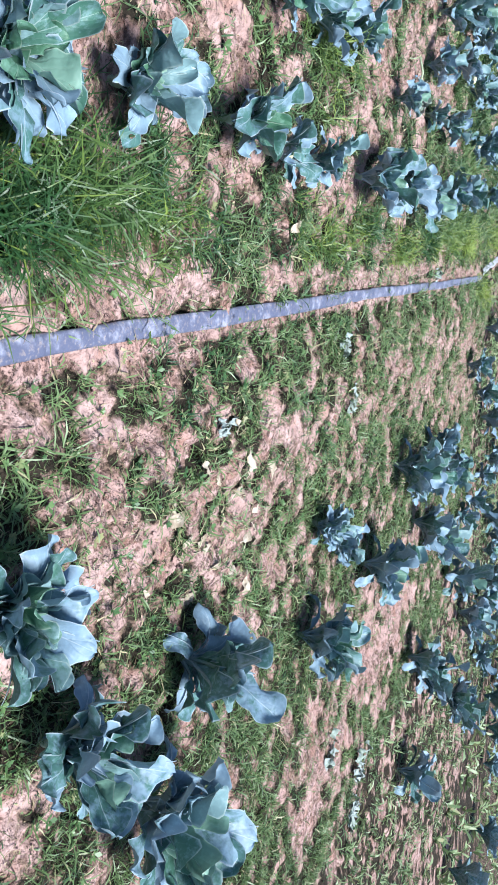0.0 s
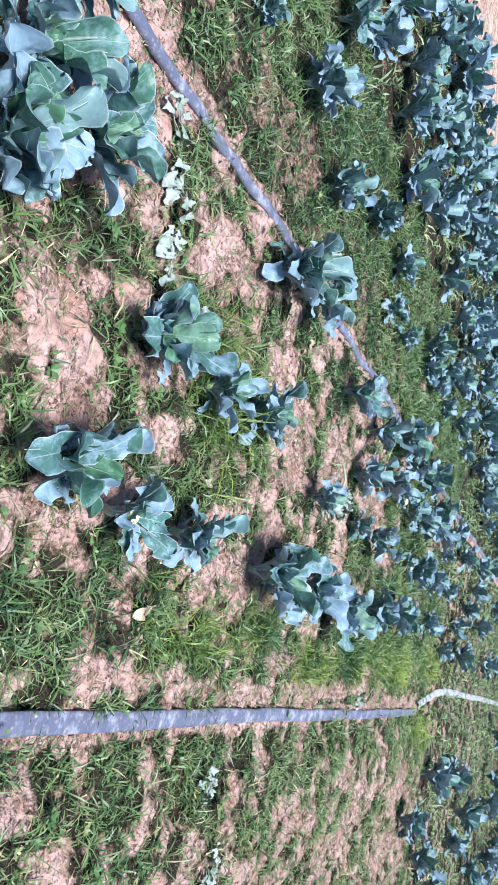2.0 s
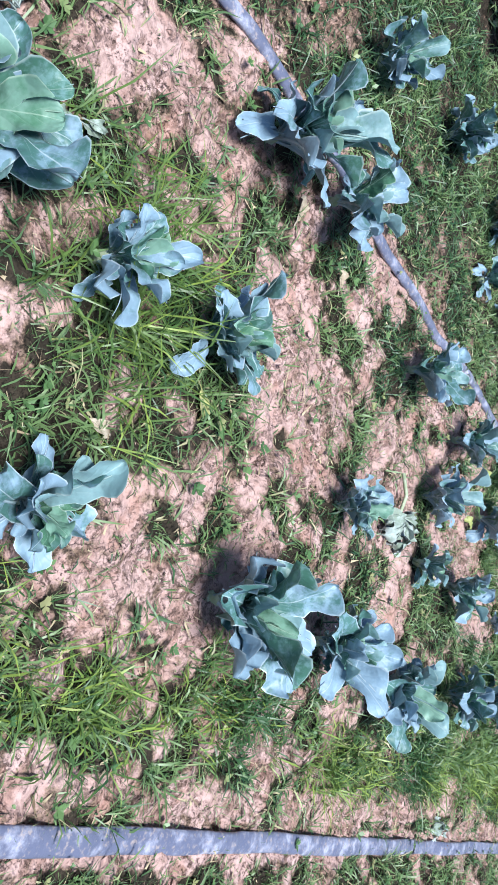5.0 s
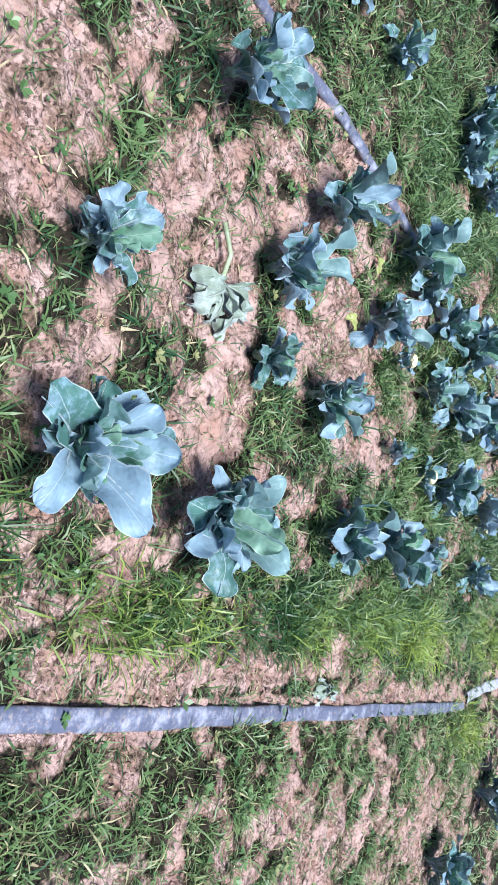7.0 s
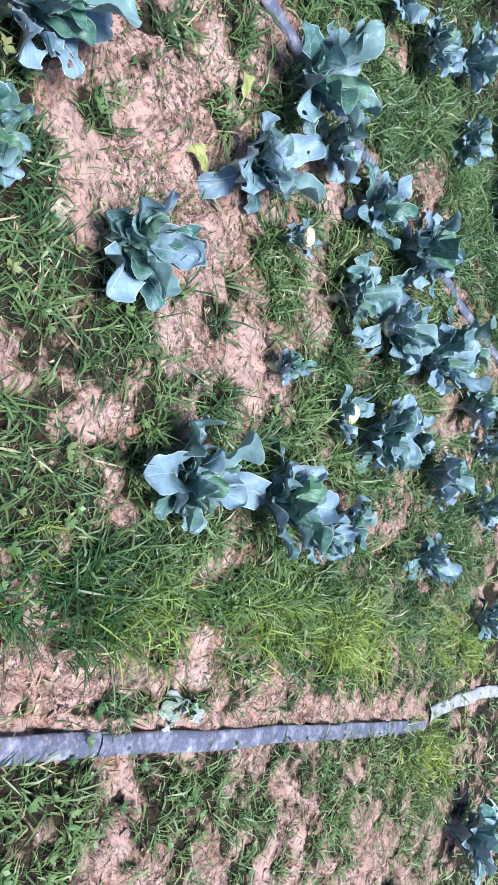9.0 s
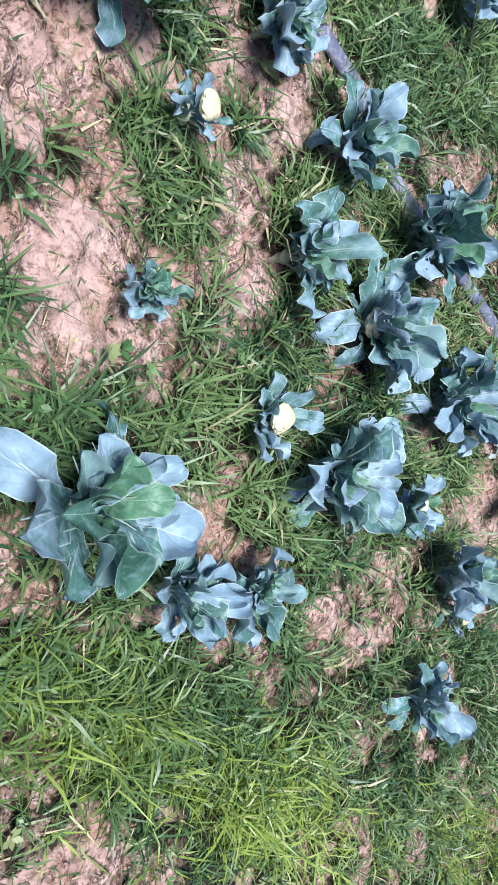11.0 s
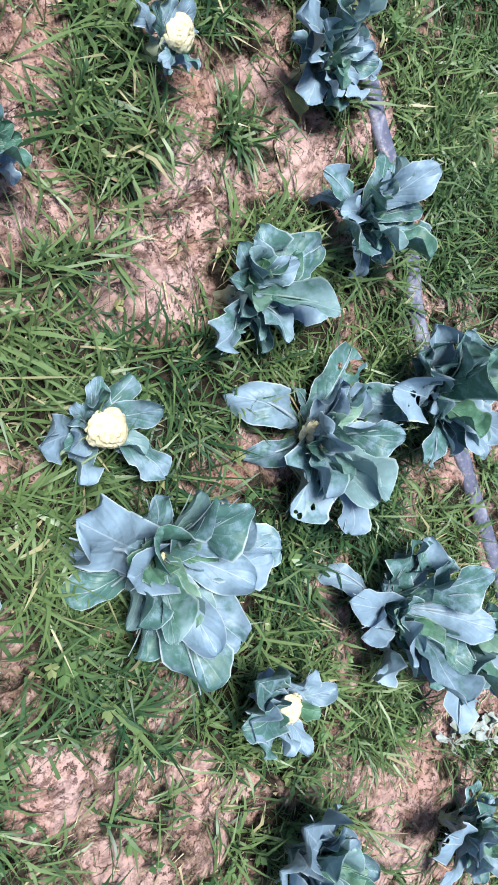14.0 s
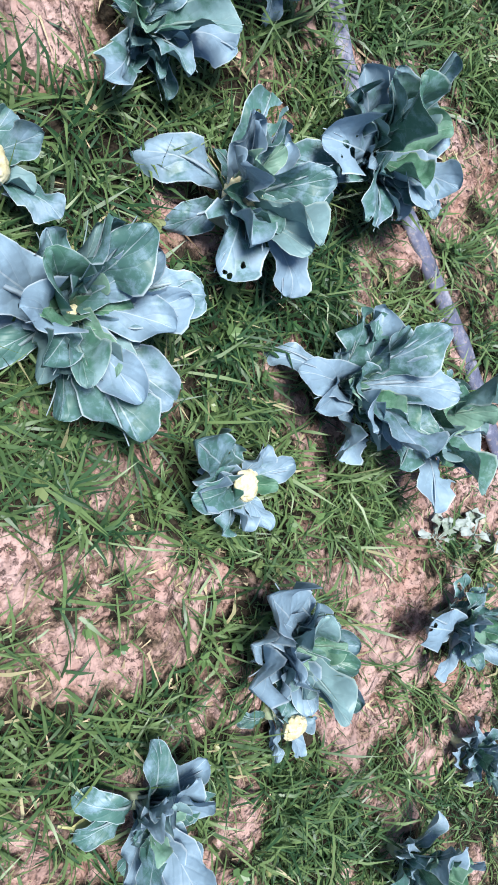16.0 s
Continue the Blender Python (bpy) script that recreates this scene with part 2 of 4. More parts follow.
def layered(x, y, scale, shift=0, layers=4):
    total = sum(value_noise(x, y, scale * 2**k, shift + k) / 2**k for k in range(layers))
    return total / (2 - 0.5 ** (layers - 1))


# Ground ---------------------------------------------------------------------


def relief(x, y):
    """Beds and furrows along y, and the land rising beyond the bed of x = 1.6."""
    x = np.asarray(x, dtype=float)
    rise = np.maximum(0, x - 1.6)
    beds = 0.055 * np.exp(-(((x + 0.95) / 0.32) ** 2)) + 0.05 * np.exp(-(((x - 0.75) / 0.35) ** 2)) - 0.03 * np.exp(-(((x - 0.15) / 0.2) ** 2))
    return beds + 0.085 * rise * rise / (rise + 1.0)


def rough_ground(x, y):
    near = np.exp(-((np.maximum(0, np.hypot(x + 0.6, y - 5.5) - 7) / 4) ** 2))
    lumps = 0.05 * (layered(x, y, 2.2, 3) - 0.5) + 0.065 * (layered(x, y, 7.0, 5, 4) - 0.5) - 0.03 * np.clip(layered(x, y, 5.0, 61, 3) - 0.6, 0, 1) * 3 - 0.2 * np.clip(layered(x, y, 11.0, 63, 2) - 0.66, 0, 0.3) + 0.03 * (value_noise(x, y, 21.0, 65) - 0.5) - 0.05 * np.clip(value_noise(x, y, 26.0, 67) - 0.7, 0, 0.3)
    return relief(x, y) + lumps * near


def ground_height(x, y):
    return float(rough_ground(np.array([x]), np.array([y]))[0])


# Bare patches of soil: centre and half widths, bed by bed.
BARE_NEAR = [(-1.12, 2.31, 0.16, 0.26), (-0.93, 2.55, 0.14, 0.3), (-0.97, 3.07, 0.14, 0.18), (-1.85, 3.12, 0.13, 0.2), (-0.52, 3.24, 0.09, 0.16),
             (-1.85, 3.54, 0.19, 0.24), (-0.57, 3.75, 0.15, 0.2), (-0.56, 4.15, 0.13, 0.33), (-1.61, 4.34, 0.18, 0.33), (-1.33, 4.41, 0.28, 0.3),
             (-0.34, 4.7, 0.1, 0.25), (-1.68, 4.75, 0.14, 0.18), (-1.2, 5.13, 0.2, 0.22), (-1.61, 5.18, 0.19, 0.25), (-0.3, 5.3, 0.1, 0.15),
             (-0.79, 5.36, 0.16, 0.18), (-1.11, 5.41, 0.18, 0.13), (-0.55, 5.42, 0.1, 0.15), (-1.53, 6.08, 0.17, 0.2)]
BARE_RIGHT = [(1.79, 1.19, 0.2, 0.17), (0.81, 1.53, 0.33, 0.2), (0.97, 1.85, 0.16, 0.27), (0.66, 1.99, 0.16, 0.14), (0.01, 2.21, 0.07, 0.6),
              (1.24, 2.73, 0.18, 0.41), (0.84, 3.33, 0.28, 0.52), (3.86, 3.87, 0.34, 0.33), (0.0, 4.01, 0.08, 1.11), (3.71, 4.25, 0.36, 0.5),
              (0.77, 5.5, 0.22, 0.4), (3.43, 5.66, 0.61, 0.95), (0.01, 6.23, 0.08, 1.57), (3.29, 6.42, 0.43, 0.93), (1.07, 6.49, 0.23, 0.98),
              (0.65, 6.78, 0.16, 0.33), (0.91, 7.1, 0.39, 0.6), (0.03, 7.6, 0.1, 0.4), (0.08, 8.61, 0.09, 0.9), (0.91, 9.06, 0.33, 0.56), (1.55, 9.39, 0.52, 0.92)]
BARE_FAR = [(-1.36, 6.48, 0.2, 0.26), (-1.5, 6.33, 0.14, 0.2), (-1.24, 6.83, 0.1, 0.14), (-1.08, 6.43, 0.11, 0.2), (-0.98, 6.92, 0.1, 0.09), (-1.45, 7.22, 0.09, 0.1),
            (-1.27, 6.95, 0.12, 0.17), (-1.2, 7.12, 0.1, 0.09), (-0.84, 8.12, 0.12, 0.11), (-1.05, 8.52, 0.14, 0.08),
            (-1.43, 6.76, 0.09, 0.1), (-1.36, 6.92, 0.109, 0.109), (-1.91, 6.97, 0.139, 0.155), (-1.66, 7.11, 0.155, 0.186), (-1.97, 7.17, 0.093, 0.078),
            (-1.38, 7.31, 0.124, 0.139), (-2.9, 7.34, 0.139, 0.124), (-0.83, 7.42, 0.078, 0.093), (-2, 7.62, 0.062, 0.062),
            (-0.65, 7.88, 0.062, 0.078), (-2.61, 8.07, 0.171, 0.264), (-1.09, 8.1, 0.062, 0.062), (-0.91, 8.1, 0.062, 0.062),
            (-2.04, 8.16, 0.093, 0.139), (-0.61, 8.26, 0.046, 0.093), (-1.02, 8.37, 0.078, 0.078), (-0.85, 8.4, 0.155, 0.171), (-0.56, 8.64, 0.078, 0.109), (-1.66, 8.87, 0.171, 0.264), (-1.34, 9.24, 0.139, 0.155), (-1.35, 9.58, 0.078, 0.124),
            (-1.55, 6.35, 0.155, 0.202), (-0.2, 7.2, 0.078, 0.155)]


# Spots of dense grass among the plants.
DENSE = [(-1.2, 5.75, 0.12, 0.14), (-1.0, 5.9, 0.14, 0.17), (-0.95, 6.2, 0.17, 0.12), (-1.4, 7.58, 0.17, 0.13), (-1.3, 7.46, 0.13, 0.08), (-1.68, 8.7, 0.13, 0.11), (-1.42, 8.26, 0.14, 0.14), (-1.02, 7.71, 0.14, 0.12), (-1.15, 7.43, 0.13, 0.12),
         (-1.5, 7.0, 0.1, 0.12), (-0.95, 8.0, 0.14, 0.08), (-1.75, 7.55, 0.15, 0.12), (-1.4, 8.5, 0.12, 0.1)]


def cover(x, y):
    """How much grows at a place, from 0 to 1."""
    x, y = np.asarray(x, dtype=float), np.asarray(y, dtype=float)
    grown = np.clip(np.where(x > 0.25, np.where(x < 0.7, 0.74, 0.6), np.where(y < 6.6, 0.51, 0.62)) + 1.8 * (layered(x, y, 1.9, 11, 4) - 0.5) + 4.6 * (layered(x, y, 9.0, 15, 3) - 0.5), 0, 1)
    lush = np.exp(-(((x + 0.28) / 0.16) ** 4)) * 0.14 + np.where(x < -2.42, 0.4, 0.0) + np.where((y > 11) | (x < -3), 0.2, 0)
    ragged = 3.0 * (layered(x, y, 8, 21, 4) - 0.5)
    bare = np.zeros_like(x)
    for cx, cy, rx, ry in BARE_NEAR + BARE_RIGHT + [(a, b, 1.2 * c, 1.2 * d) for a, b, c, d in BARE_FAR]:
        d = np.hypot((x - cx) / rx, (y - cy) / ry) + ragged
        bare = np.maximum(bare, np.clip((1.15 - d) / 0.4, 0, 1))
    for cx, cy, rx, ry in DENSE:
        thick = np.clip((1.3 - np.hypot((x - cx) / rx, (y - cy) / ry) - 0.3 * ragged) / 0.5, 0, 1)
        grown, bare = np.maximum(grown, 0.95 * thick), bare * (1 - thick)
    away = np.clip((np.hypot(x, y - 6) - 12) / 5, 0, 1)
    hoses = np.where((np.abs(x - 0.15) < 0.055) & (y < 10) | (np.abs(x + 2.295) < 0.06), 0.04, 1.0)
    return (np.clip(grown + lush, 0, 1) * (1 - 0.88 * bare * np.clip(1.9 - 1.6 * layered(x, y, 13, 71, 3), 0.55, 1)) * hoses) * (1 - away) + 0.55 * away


def spread(fine_low, fine_high, step, mid_low, mid_high, low, high):
    """Grid lines: fine where the path passes, coarser on the field, wide to the horizon."""
    return np.concatenate([mid_low - np.geomspace(0.2, mid_low - low, 24)[::-1], np.arange(mid_low, fine_low, 0.09), np.arange(fine_low, fine_high, step),
                           np.arange(fine_high, mid_high, 0.09), mid_high + np.geomspace(0.2, high - mid_high, 24)])


def build_ground():
    xs, ys = spread(-2.9, 2.0, 0.019, -7.5, 9.5, -400, 400), spread(0.9, 9.8, 0.019, -1, 20, -400, 900)
    gx, gy = np.meshgrid(xs, ys)
    gz = rough_ground(gx, gy)
    nx, ny = len(xs), len(ys)
    index = np.arange(nx * ny).reshape(ny, nx)
    faces = np.stack([index[:-1, :-1], index[:-1, 1:], index[1:, 1:], index[1:, :-1]], -1).reshape(-1, 4)
    verts = np.stack([gx, gy, gz], -1).reshape(-1, 3)
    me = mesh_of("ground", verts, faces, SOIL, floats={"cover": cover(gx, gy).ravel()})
    tagged(new("ground", me), "pink clay field soil with cracks and patchy weeds", "ground", kind="structure")


build_ground()


def build_track():
    xs, ys = np.linspace(-9.6, -6.75, 24), np.linspace(-2, 40, 160)
    gx, gy = np.meshgrid(xs, ys)
    gx = gx + 0.12 * (value_noise(gx * 0, gy, 0.6, 4) - 0.5)
    gz = relief(gx, gy) + 0.012 + 0.03 * (layered(gx, gy, 1.4, 8) - 0.3).clip(0)
    index = np.arange(gx.size).reshape(gx.shape)
    faces = np.stack([index[:-1, :-1], index[:-1, 1:], index[1:, 1:], index[1:, :-1]], -1).reshape(-1, 4)
    me = mesh_of("dirt_track", np.stack([gx, gy, gz], -1).reshape(-1, 3), faces, TRACK, floats={"cover": np.full(gx.size, 0.1)})
    tagged(new("dirt_track", me), "bare pink clay track beside the field", "track", kind="structure")


build_track()

# Hoses ----------------------------------------------------------------------


def hose_mesh(name, points, width, thick, material, seed):
    """A flattened, creased tube along a line of points on the ground."""
    line = np.array(points, dtype=float)
    length = np.concatenate([[0], np.cumsum(np.hypot(*np.diff(line, axis=0).T))])
    s = np.linspace(0, length[-1], max(2, int(length[-1] / 0.025)))
    cx, cy = np.interp(s, length, line[:, 0]), np.interp(s, length, line[:, 1])
    if len(s) > 12:
        ease = np.ones(9) / 9
        cx[4:-4], cy[4:-4] = np.convolve(cx, ease, "valid"), np.convolve(cy, ease, "valid")
    cx = cx + 0.012 * (value_noise(cy, cy * 0, 1.6, 3) - 0.5)
    tx, ty = np.gradient(cx), np.gradient(cy)
    norm = np.hypot(tx, ty)
    sx, sy = ty / norm, -tx / norm
    ring, around = [], 14
    crease = np.maximum(0, value_noise(s, s * 0, 5, seed + 2) - 0.62) * 2.2
    half = width / 2 * (1 + 0.1 * (value_noise(s, s * 0, 2.5, seed + 1) - 0.5) - 0.18 * crease)
    bed = np.convolve(np.pad(np.maximum(rough_ground(cx + half, cy), np.maximum(rough_ground(cx, cy), rough_ground(cx - half, cy))), 5, mode="edge"), np.ones(11) / 11, "valid")
    for k in range(around):
        a = 2 * math.pi * k / around
        out = math.copysign(abs(math.cos(a)) ** 0.75, math.cos(a)) * half
        up = math.sin(a)
        z = bed + 0.006 + (thick * 0.5 * up + (0.004 * (value_noise(s * 1.0, s * 0 + k * 0.3, 14, seed + 4) - 0.45) + 0.003 * (value_noise(s, s * 0 + k, 30, seed + 6) - 0.5) + 0.007 * crease if up > 0.1 else 0.0))
        ring.append(np.stack([cx + sx * out, cy + sy * out, z], -1))
    rings = np.stack(ring, 1)
    index = np.arange(len(s) * around).reshape(len(s), around)
    right = np.roll(index, -1, axis=1)
    faces = np.stack([index[:-1], right[:-1], right[1:], index[1:]], -1).reshape(-1, 4)
    return mesh_of(name, rings.reshape(-1, 3), faces, material)


def hose(name, runs, width, thick, material, seed, label):
    """A hose lying in runs that meet end to end, closed up so that they read as one."""
    thing = new(name)
    for k, run in enumerate(runs):
        part("section", hose_mesh("section", run, width, thick, material, seed + k), thing)
    return tagged(thing, label, "hose", "irrigation hoses")


def build_hoses():
    hose("layflat_hose", [[(0.09, -2.5), (0.1, 1.3), (0.115, 2.6), (0.125, 3.4)], [(0.1245, 3.36), (0.14, 5.1), (0.175, 6.7)], [(0.174, 6.66), (0.18, 6.9), (0.195, 8.4)], [(0.1945, 8.36), (0.205, 9.0), (0.21, 9.75)]],
         0.079, 0.024, HOSE, 3, "creased bluish grey layflat irrigation hose on bare soil")
    hose("faded_hose", [[(0.15, 9.8), (0.06, 10.3), (-0.03, 11.2)], [(-0.03, 11.2), (-0.03, 12.4), (0.1, 17.5), (0.3, 24)]],
         0.1, 0.03, PALE_HOSE, 9, "faded whitish layflat hose running on through grass")
    hose("layflat_hose", [[(-2.17, -1), (-2.2, 2.3), (-2.29, 3.4), (-2.3, 5.4)], [(-2.3, 5.36), (-2.34, 6.1), (-2.29, 6.7), (-2.29, 7.6), (-2.3, 8.7)], [(-2.3, 8.66), (-2.36, 11), (-2.4, 22)]],
         0.06, 0.032, HOSE, 17, "narrow bluish grey irrigation hose behind a crop row")


build_hoses()

# Cauliflower plants ---------------------------------------------------------


def leaf_mesh(name, start, end, cup, wave, seed, material, rows=13, half=4, narrow=1.0):
    """A spoon-shaped leaf one metre long in plan, along y from the origin: it leaves the stem at the angle start and ends at the angle end."""
    r = random.Random(seed)
    v = 1 - (1 - np.linspace(0, 1, rows)) ** 1.75
    angle = np.radians(start + (end - start) * v**1.3)
    step = np.diff(v)
    y = np.concatenate([[0], np.cumsum(np.cos((angle[1:] + angle[:-1]) / 2) * step)])
    z = np.concatenate([[0], np.cumsum(np.sin((angle[1:] + angle[:-1]) / 2) * step)])
    size = 1 / max(y.max(), 0.45)
    s = np.clip((v - 0.23) / 0.77, 0, 1)
    wide = 0.017 * (1 - v**6) + 0.345 * narrow * s**0.6 * np.sqrt(np.clip(1 - s**2.9, 0, 1)) + 0.001
    phase, beat, twist, sweep = r.uniform(0, 6), r.uniform(7, 12), r.uniform(-0.35, 0.35), r.uniform(-0.12, 0.12)
    across = np.linspace(-1, 1, 2 * half + 1)
    verts, uv = [], []
    teeth = [(r.uniform(-0.045, 0.045), r.uniform(-0.045, 0.045)) for _ in range(rows)]
    for k in range(rows):
        ny, nz = -math.sin(angle[k]), math.cos(angle[k])
        for u in across:
            side = 2 if u > 0 else 3
            ragged = 1 + (0.1 * math.sin(beat * 1.1 * v[k] + phase * side) + 0.045 * math.sin(24 * v[k] + phase * 2 * side) + teeth[k][u > 0]) * abs(u) ** 2
            x = u * wide[k] * ragged
            ruffle = math.sin(beat * v[k] + phase + 0.7 * side) + 0.75 * math.sin(2.3 * beat * v[k] + phase * side)
            lift = cup * wide[k] * abs(u) ** 1.8 + wave * wide[k] * abs(u) ** 2.2 * ruffle + twist * x * v[k]
            x += sweep * v[k] ** 2
            lift += 0.022 * math.sin(8 * v[k] + phase + 3 * u) * min(1, v[k] * 2) + 0.01 * math.sin(19 * v[k] - 6 * u + 3 * phase) * min(1, v[k] * 2)
            verts.append((x * size, (y[k] + ny * lift) * size, (z[k] + nz * lift) * size))
            uv.append((u, v[k]))
    wide_row = len(across)
    faces = [(k * wide_row + i, k * wide_row + i + 1, (k + 1) * wide_row + i + 1, (k + 1) * wide_row + i) for k in range(rows - 1) for i in range(wide_row - 1)]
    # The stalk and rib under the blade.
    base = len(verts)
    for k in range(rows):
        thick = 0.026 * (1 - 0.85 * v[k])
        ny, nz = -math.sin(angle[k]), math.cos(angle[k])
        for dx, dn in ((1, 0.1), (0, -1.1), (-1, 0.1)):
            verts.append((dx * thick * size, (y[k] + ny * dn * thick) * size, (z[k] + nz * dn * thick) * size))
            uv.append((0.0, v[k]))
    faces += [(base + k * 3 + i, base + k * 3 + (i + 1) % 3, base + (k + 1) * 3 + (i + 1) % 3, base + (k + 1) * 3 + i) for k in range(rows - 1) for i in range(3)]
    return mesh_of(name, verts, faces, material, uv=uv)


def leaf_set(rows, half, tag, full):
    """The leaves that plants share: spreading, half upright, heart, drooping, wilted and yellow ones."""
    made = {"outer": [], "middle": [], "inner": [], "droop": [], "wilted": [], "flop": [], "yellow": [], "lacy": []}
    for k in range(9):
        made["outer"].append(leaf_mesh(f"outer_leaf{tag}", 60 + 2 * k, 24 - 6 * k, 0.2 + 0.2 * (k % 3), 0.3 + 0.09 * (k % 4), 10 + k, BITTEN_LEAF if k % 3 == 1 else LEAF, rows, half, full * (0.75, 0.66, 0.85, 0.7, 0.8, 0.62, 0.72, 0.88, 0.66)[k]))
    for k in range(7):
        made["middle"].append(leaf_mesh(f"middle_leaf{tag}", 74 + k, 46 - 6 * k, 0.4 + 0.25 * (k % 2), 0.42, 30 + k, (LEAF, MIDDLE_LEAF, LEAF, MIDDLE_LEAF)[k % 4], rows, half, full * (0.62, 0.56, 0.7, 0.6, 0.66, 0.54, 0.62)[k]))
    for k in range(6):
        made["inner"].append(leaf_mesh(f"inner_leaf{tag}", 80, 20 + 7 * k, 0.5, 0.4, 50 + k, INNER_LEAF, rows, half, full * 0.76))
    for k in range(5):
        made["droop"].append(leaf_mesh(f"drooping_leaf{tag}", 62, -52 - 7 * k, -0.2 + 0.2 * (k % 2), 0.3, 70 + k, BITTEN_LEAF if k % 2 else LEAF, rows, half, full * 0.58))
    for k in range(4):
        made["lacy"].append(leaf_mesh(f"lacy_leaf{tag}", 62, 10 - 14 * k, 0.1, 0.35, 140 + k, LACY_LEAF, rows, half, full * 0.7))
    for k in range(3):
        made["wilted"].append(leaf_mesh(f"wilted_leaf{tag}", 16, -20 - 4 * k, -0.25, 0.7, 90 + k, WILTED, rows, half, 0.75))
    for k in range(4):
        made["flop"].append(leaf_mesh(f"limp_leaf{tag}", 50, -75 - 6 * k, 0.5 * (-1) ** k, 0.7, 120 + k, WILTED, rows, half, 0.6))
    made["yellow"].append(leaf_mesh(f"yellow_leaf{tag}", 30, -50, 0.1, 0.25, 110, YELLOW_LEAF, rows, half, 0.8))
    return made


NEAR_LEAVES, FAR_LEAVES = leaf_set(17, 3, "", 1.0), leaf_set(8, 2, "_small", 1.05)


def stem_mesh():
    verts, faces, rows, around = [], [], 6, 8
    for k in range(rows):
        h = k / (rows - 1)
        for i in range(around):
            a = 2 * math.pi * i / around
            r = 0.018 + 0.006 * math.sin(k * 2.1 + i)
            verts.append((r * math.cos(a), r * math.sin(a), -0.03 + 0.085 * h))
    for k in range(rows - 1):
        faces += [(k * around + i, k * around + (i + 1) % around, (k + 1) * around + (i + 1) % around, (k + 1) * around + i) for i in range(around)]
    faces.append(tuple(range((rows - 1) * around, rows * around)))
    return mesh_of("stem", verts, faces, STALK)


def curd_mesh(seed):
    """A cauliflower head: a low dome of rounded florets."""
    r = random.Random(seed)
    buds = [(math.radians(r.uniform(0, 360)), r.random() ** 0.6 * 1.5) for _ in range(230)]
    tips = np.array([(math.sin(b) * math.cos(a), math.sin(b) * math.sin(a), math.cos(b)) for a, b in buds])
    verts, faces, rows, around = [(0, 0, 1)], [], 34, 64
    for k in range(1, rows):
        b = math.pi * 0.72 * k / (rows - 1)
        for i in range(around):
            a = 2 * math.pi * i / around
            verts.append((math.sin(b) * math.cos(a), math.sin(b) * math.sin(a), math.cos(b)))
    verts = np.array(verts)
    near = np.sort(np.linalg.norm(verts[:, None] - tips[None], axis=2), axis=1)
    swell = (0.78 + 0.2 * np.sqrt(np.clip(1 - (near[:, 0] / 0.17) ** 2, 0, 1))) * (1 + 0.1 * np.sin(3.1 * verts[:, 0] + seed) * np.cos(2.7 * verts[:, 1] + 2 * seed))
    verts = verts * swell[:, None] * (1, 1, 0.72)
    faces = [(0, 1 + i, 1 + (i + 1) % around) for i in range(around)]
    faces += [(1 + k * around + i, 1 + (k + 1) * around + i, 1 + (k + 1) * around + (i + 1) % around, 1 + k * around + (i + 1) % around) for k in range(rows - 2) for i in range(around)]
    return mesh_of("curd", verts, faces, CURD)


STEM, CURDS = stem_mesh(), [curd_mesh(k) for k in range(3)]
FIELD = "cauliflower plants in the field"


def put_leaf(plant, kind, leaves, azimuth, reach, height, r, name="leaf", tilt=0.0, label=""):
    turn = pose(0, 0, height, 0, 0, azimuth - 90) @ pose(0, 0, 0, tilt, r.uniform(-14, 14), 0)
    flat = r.uniform(0.9, 1.12)
    part(name, r.choice(leaves[kind]), plant, turn @ Matrix.Diagonal((reach * flat, reach, reach * r.uniform(0.95, 1.15), 1)), label)


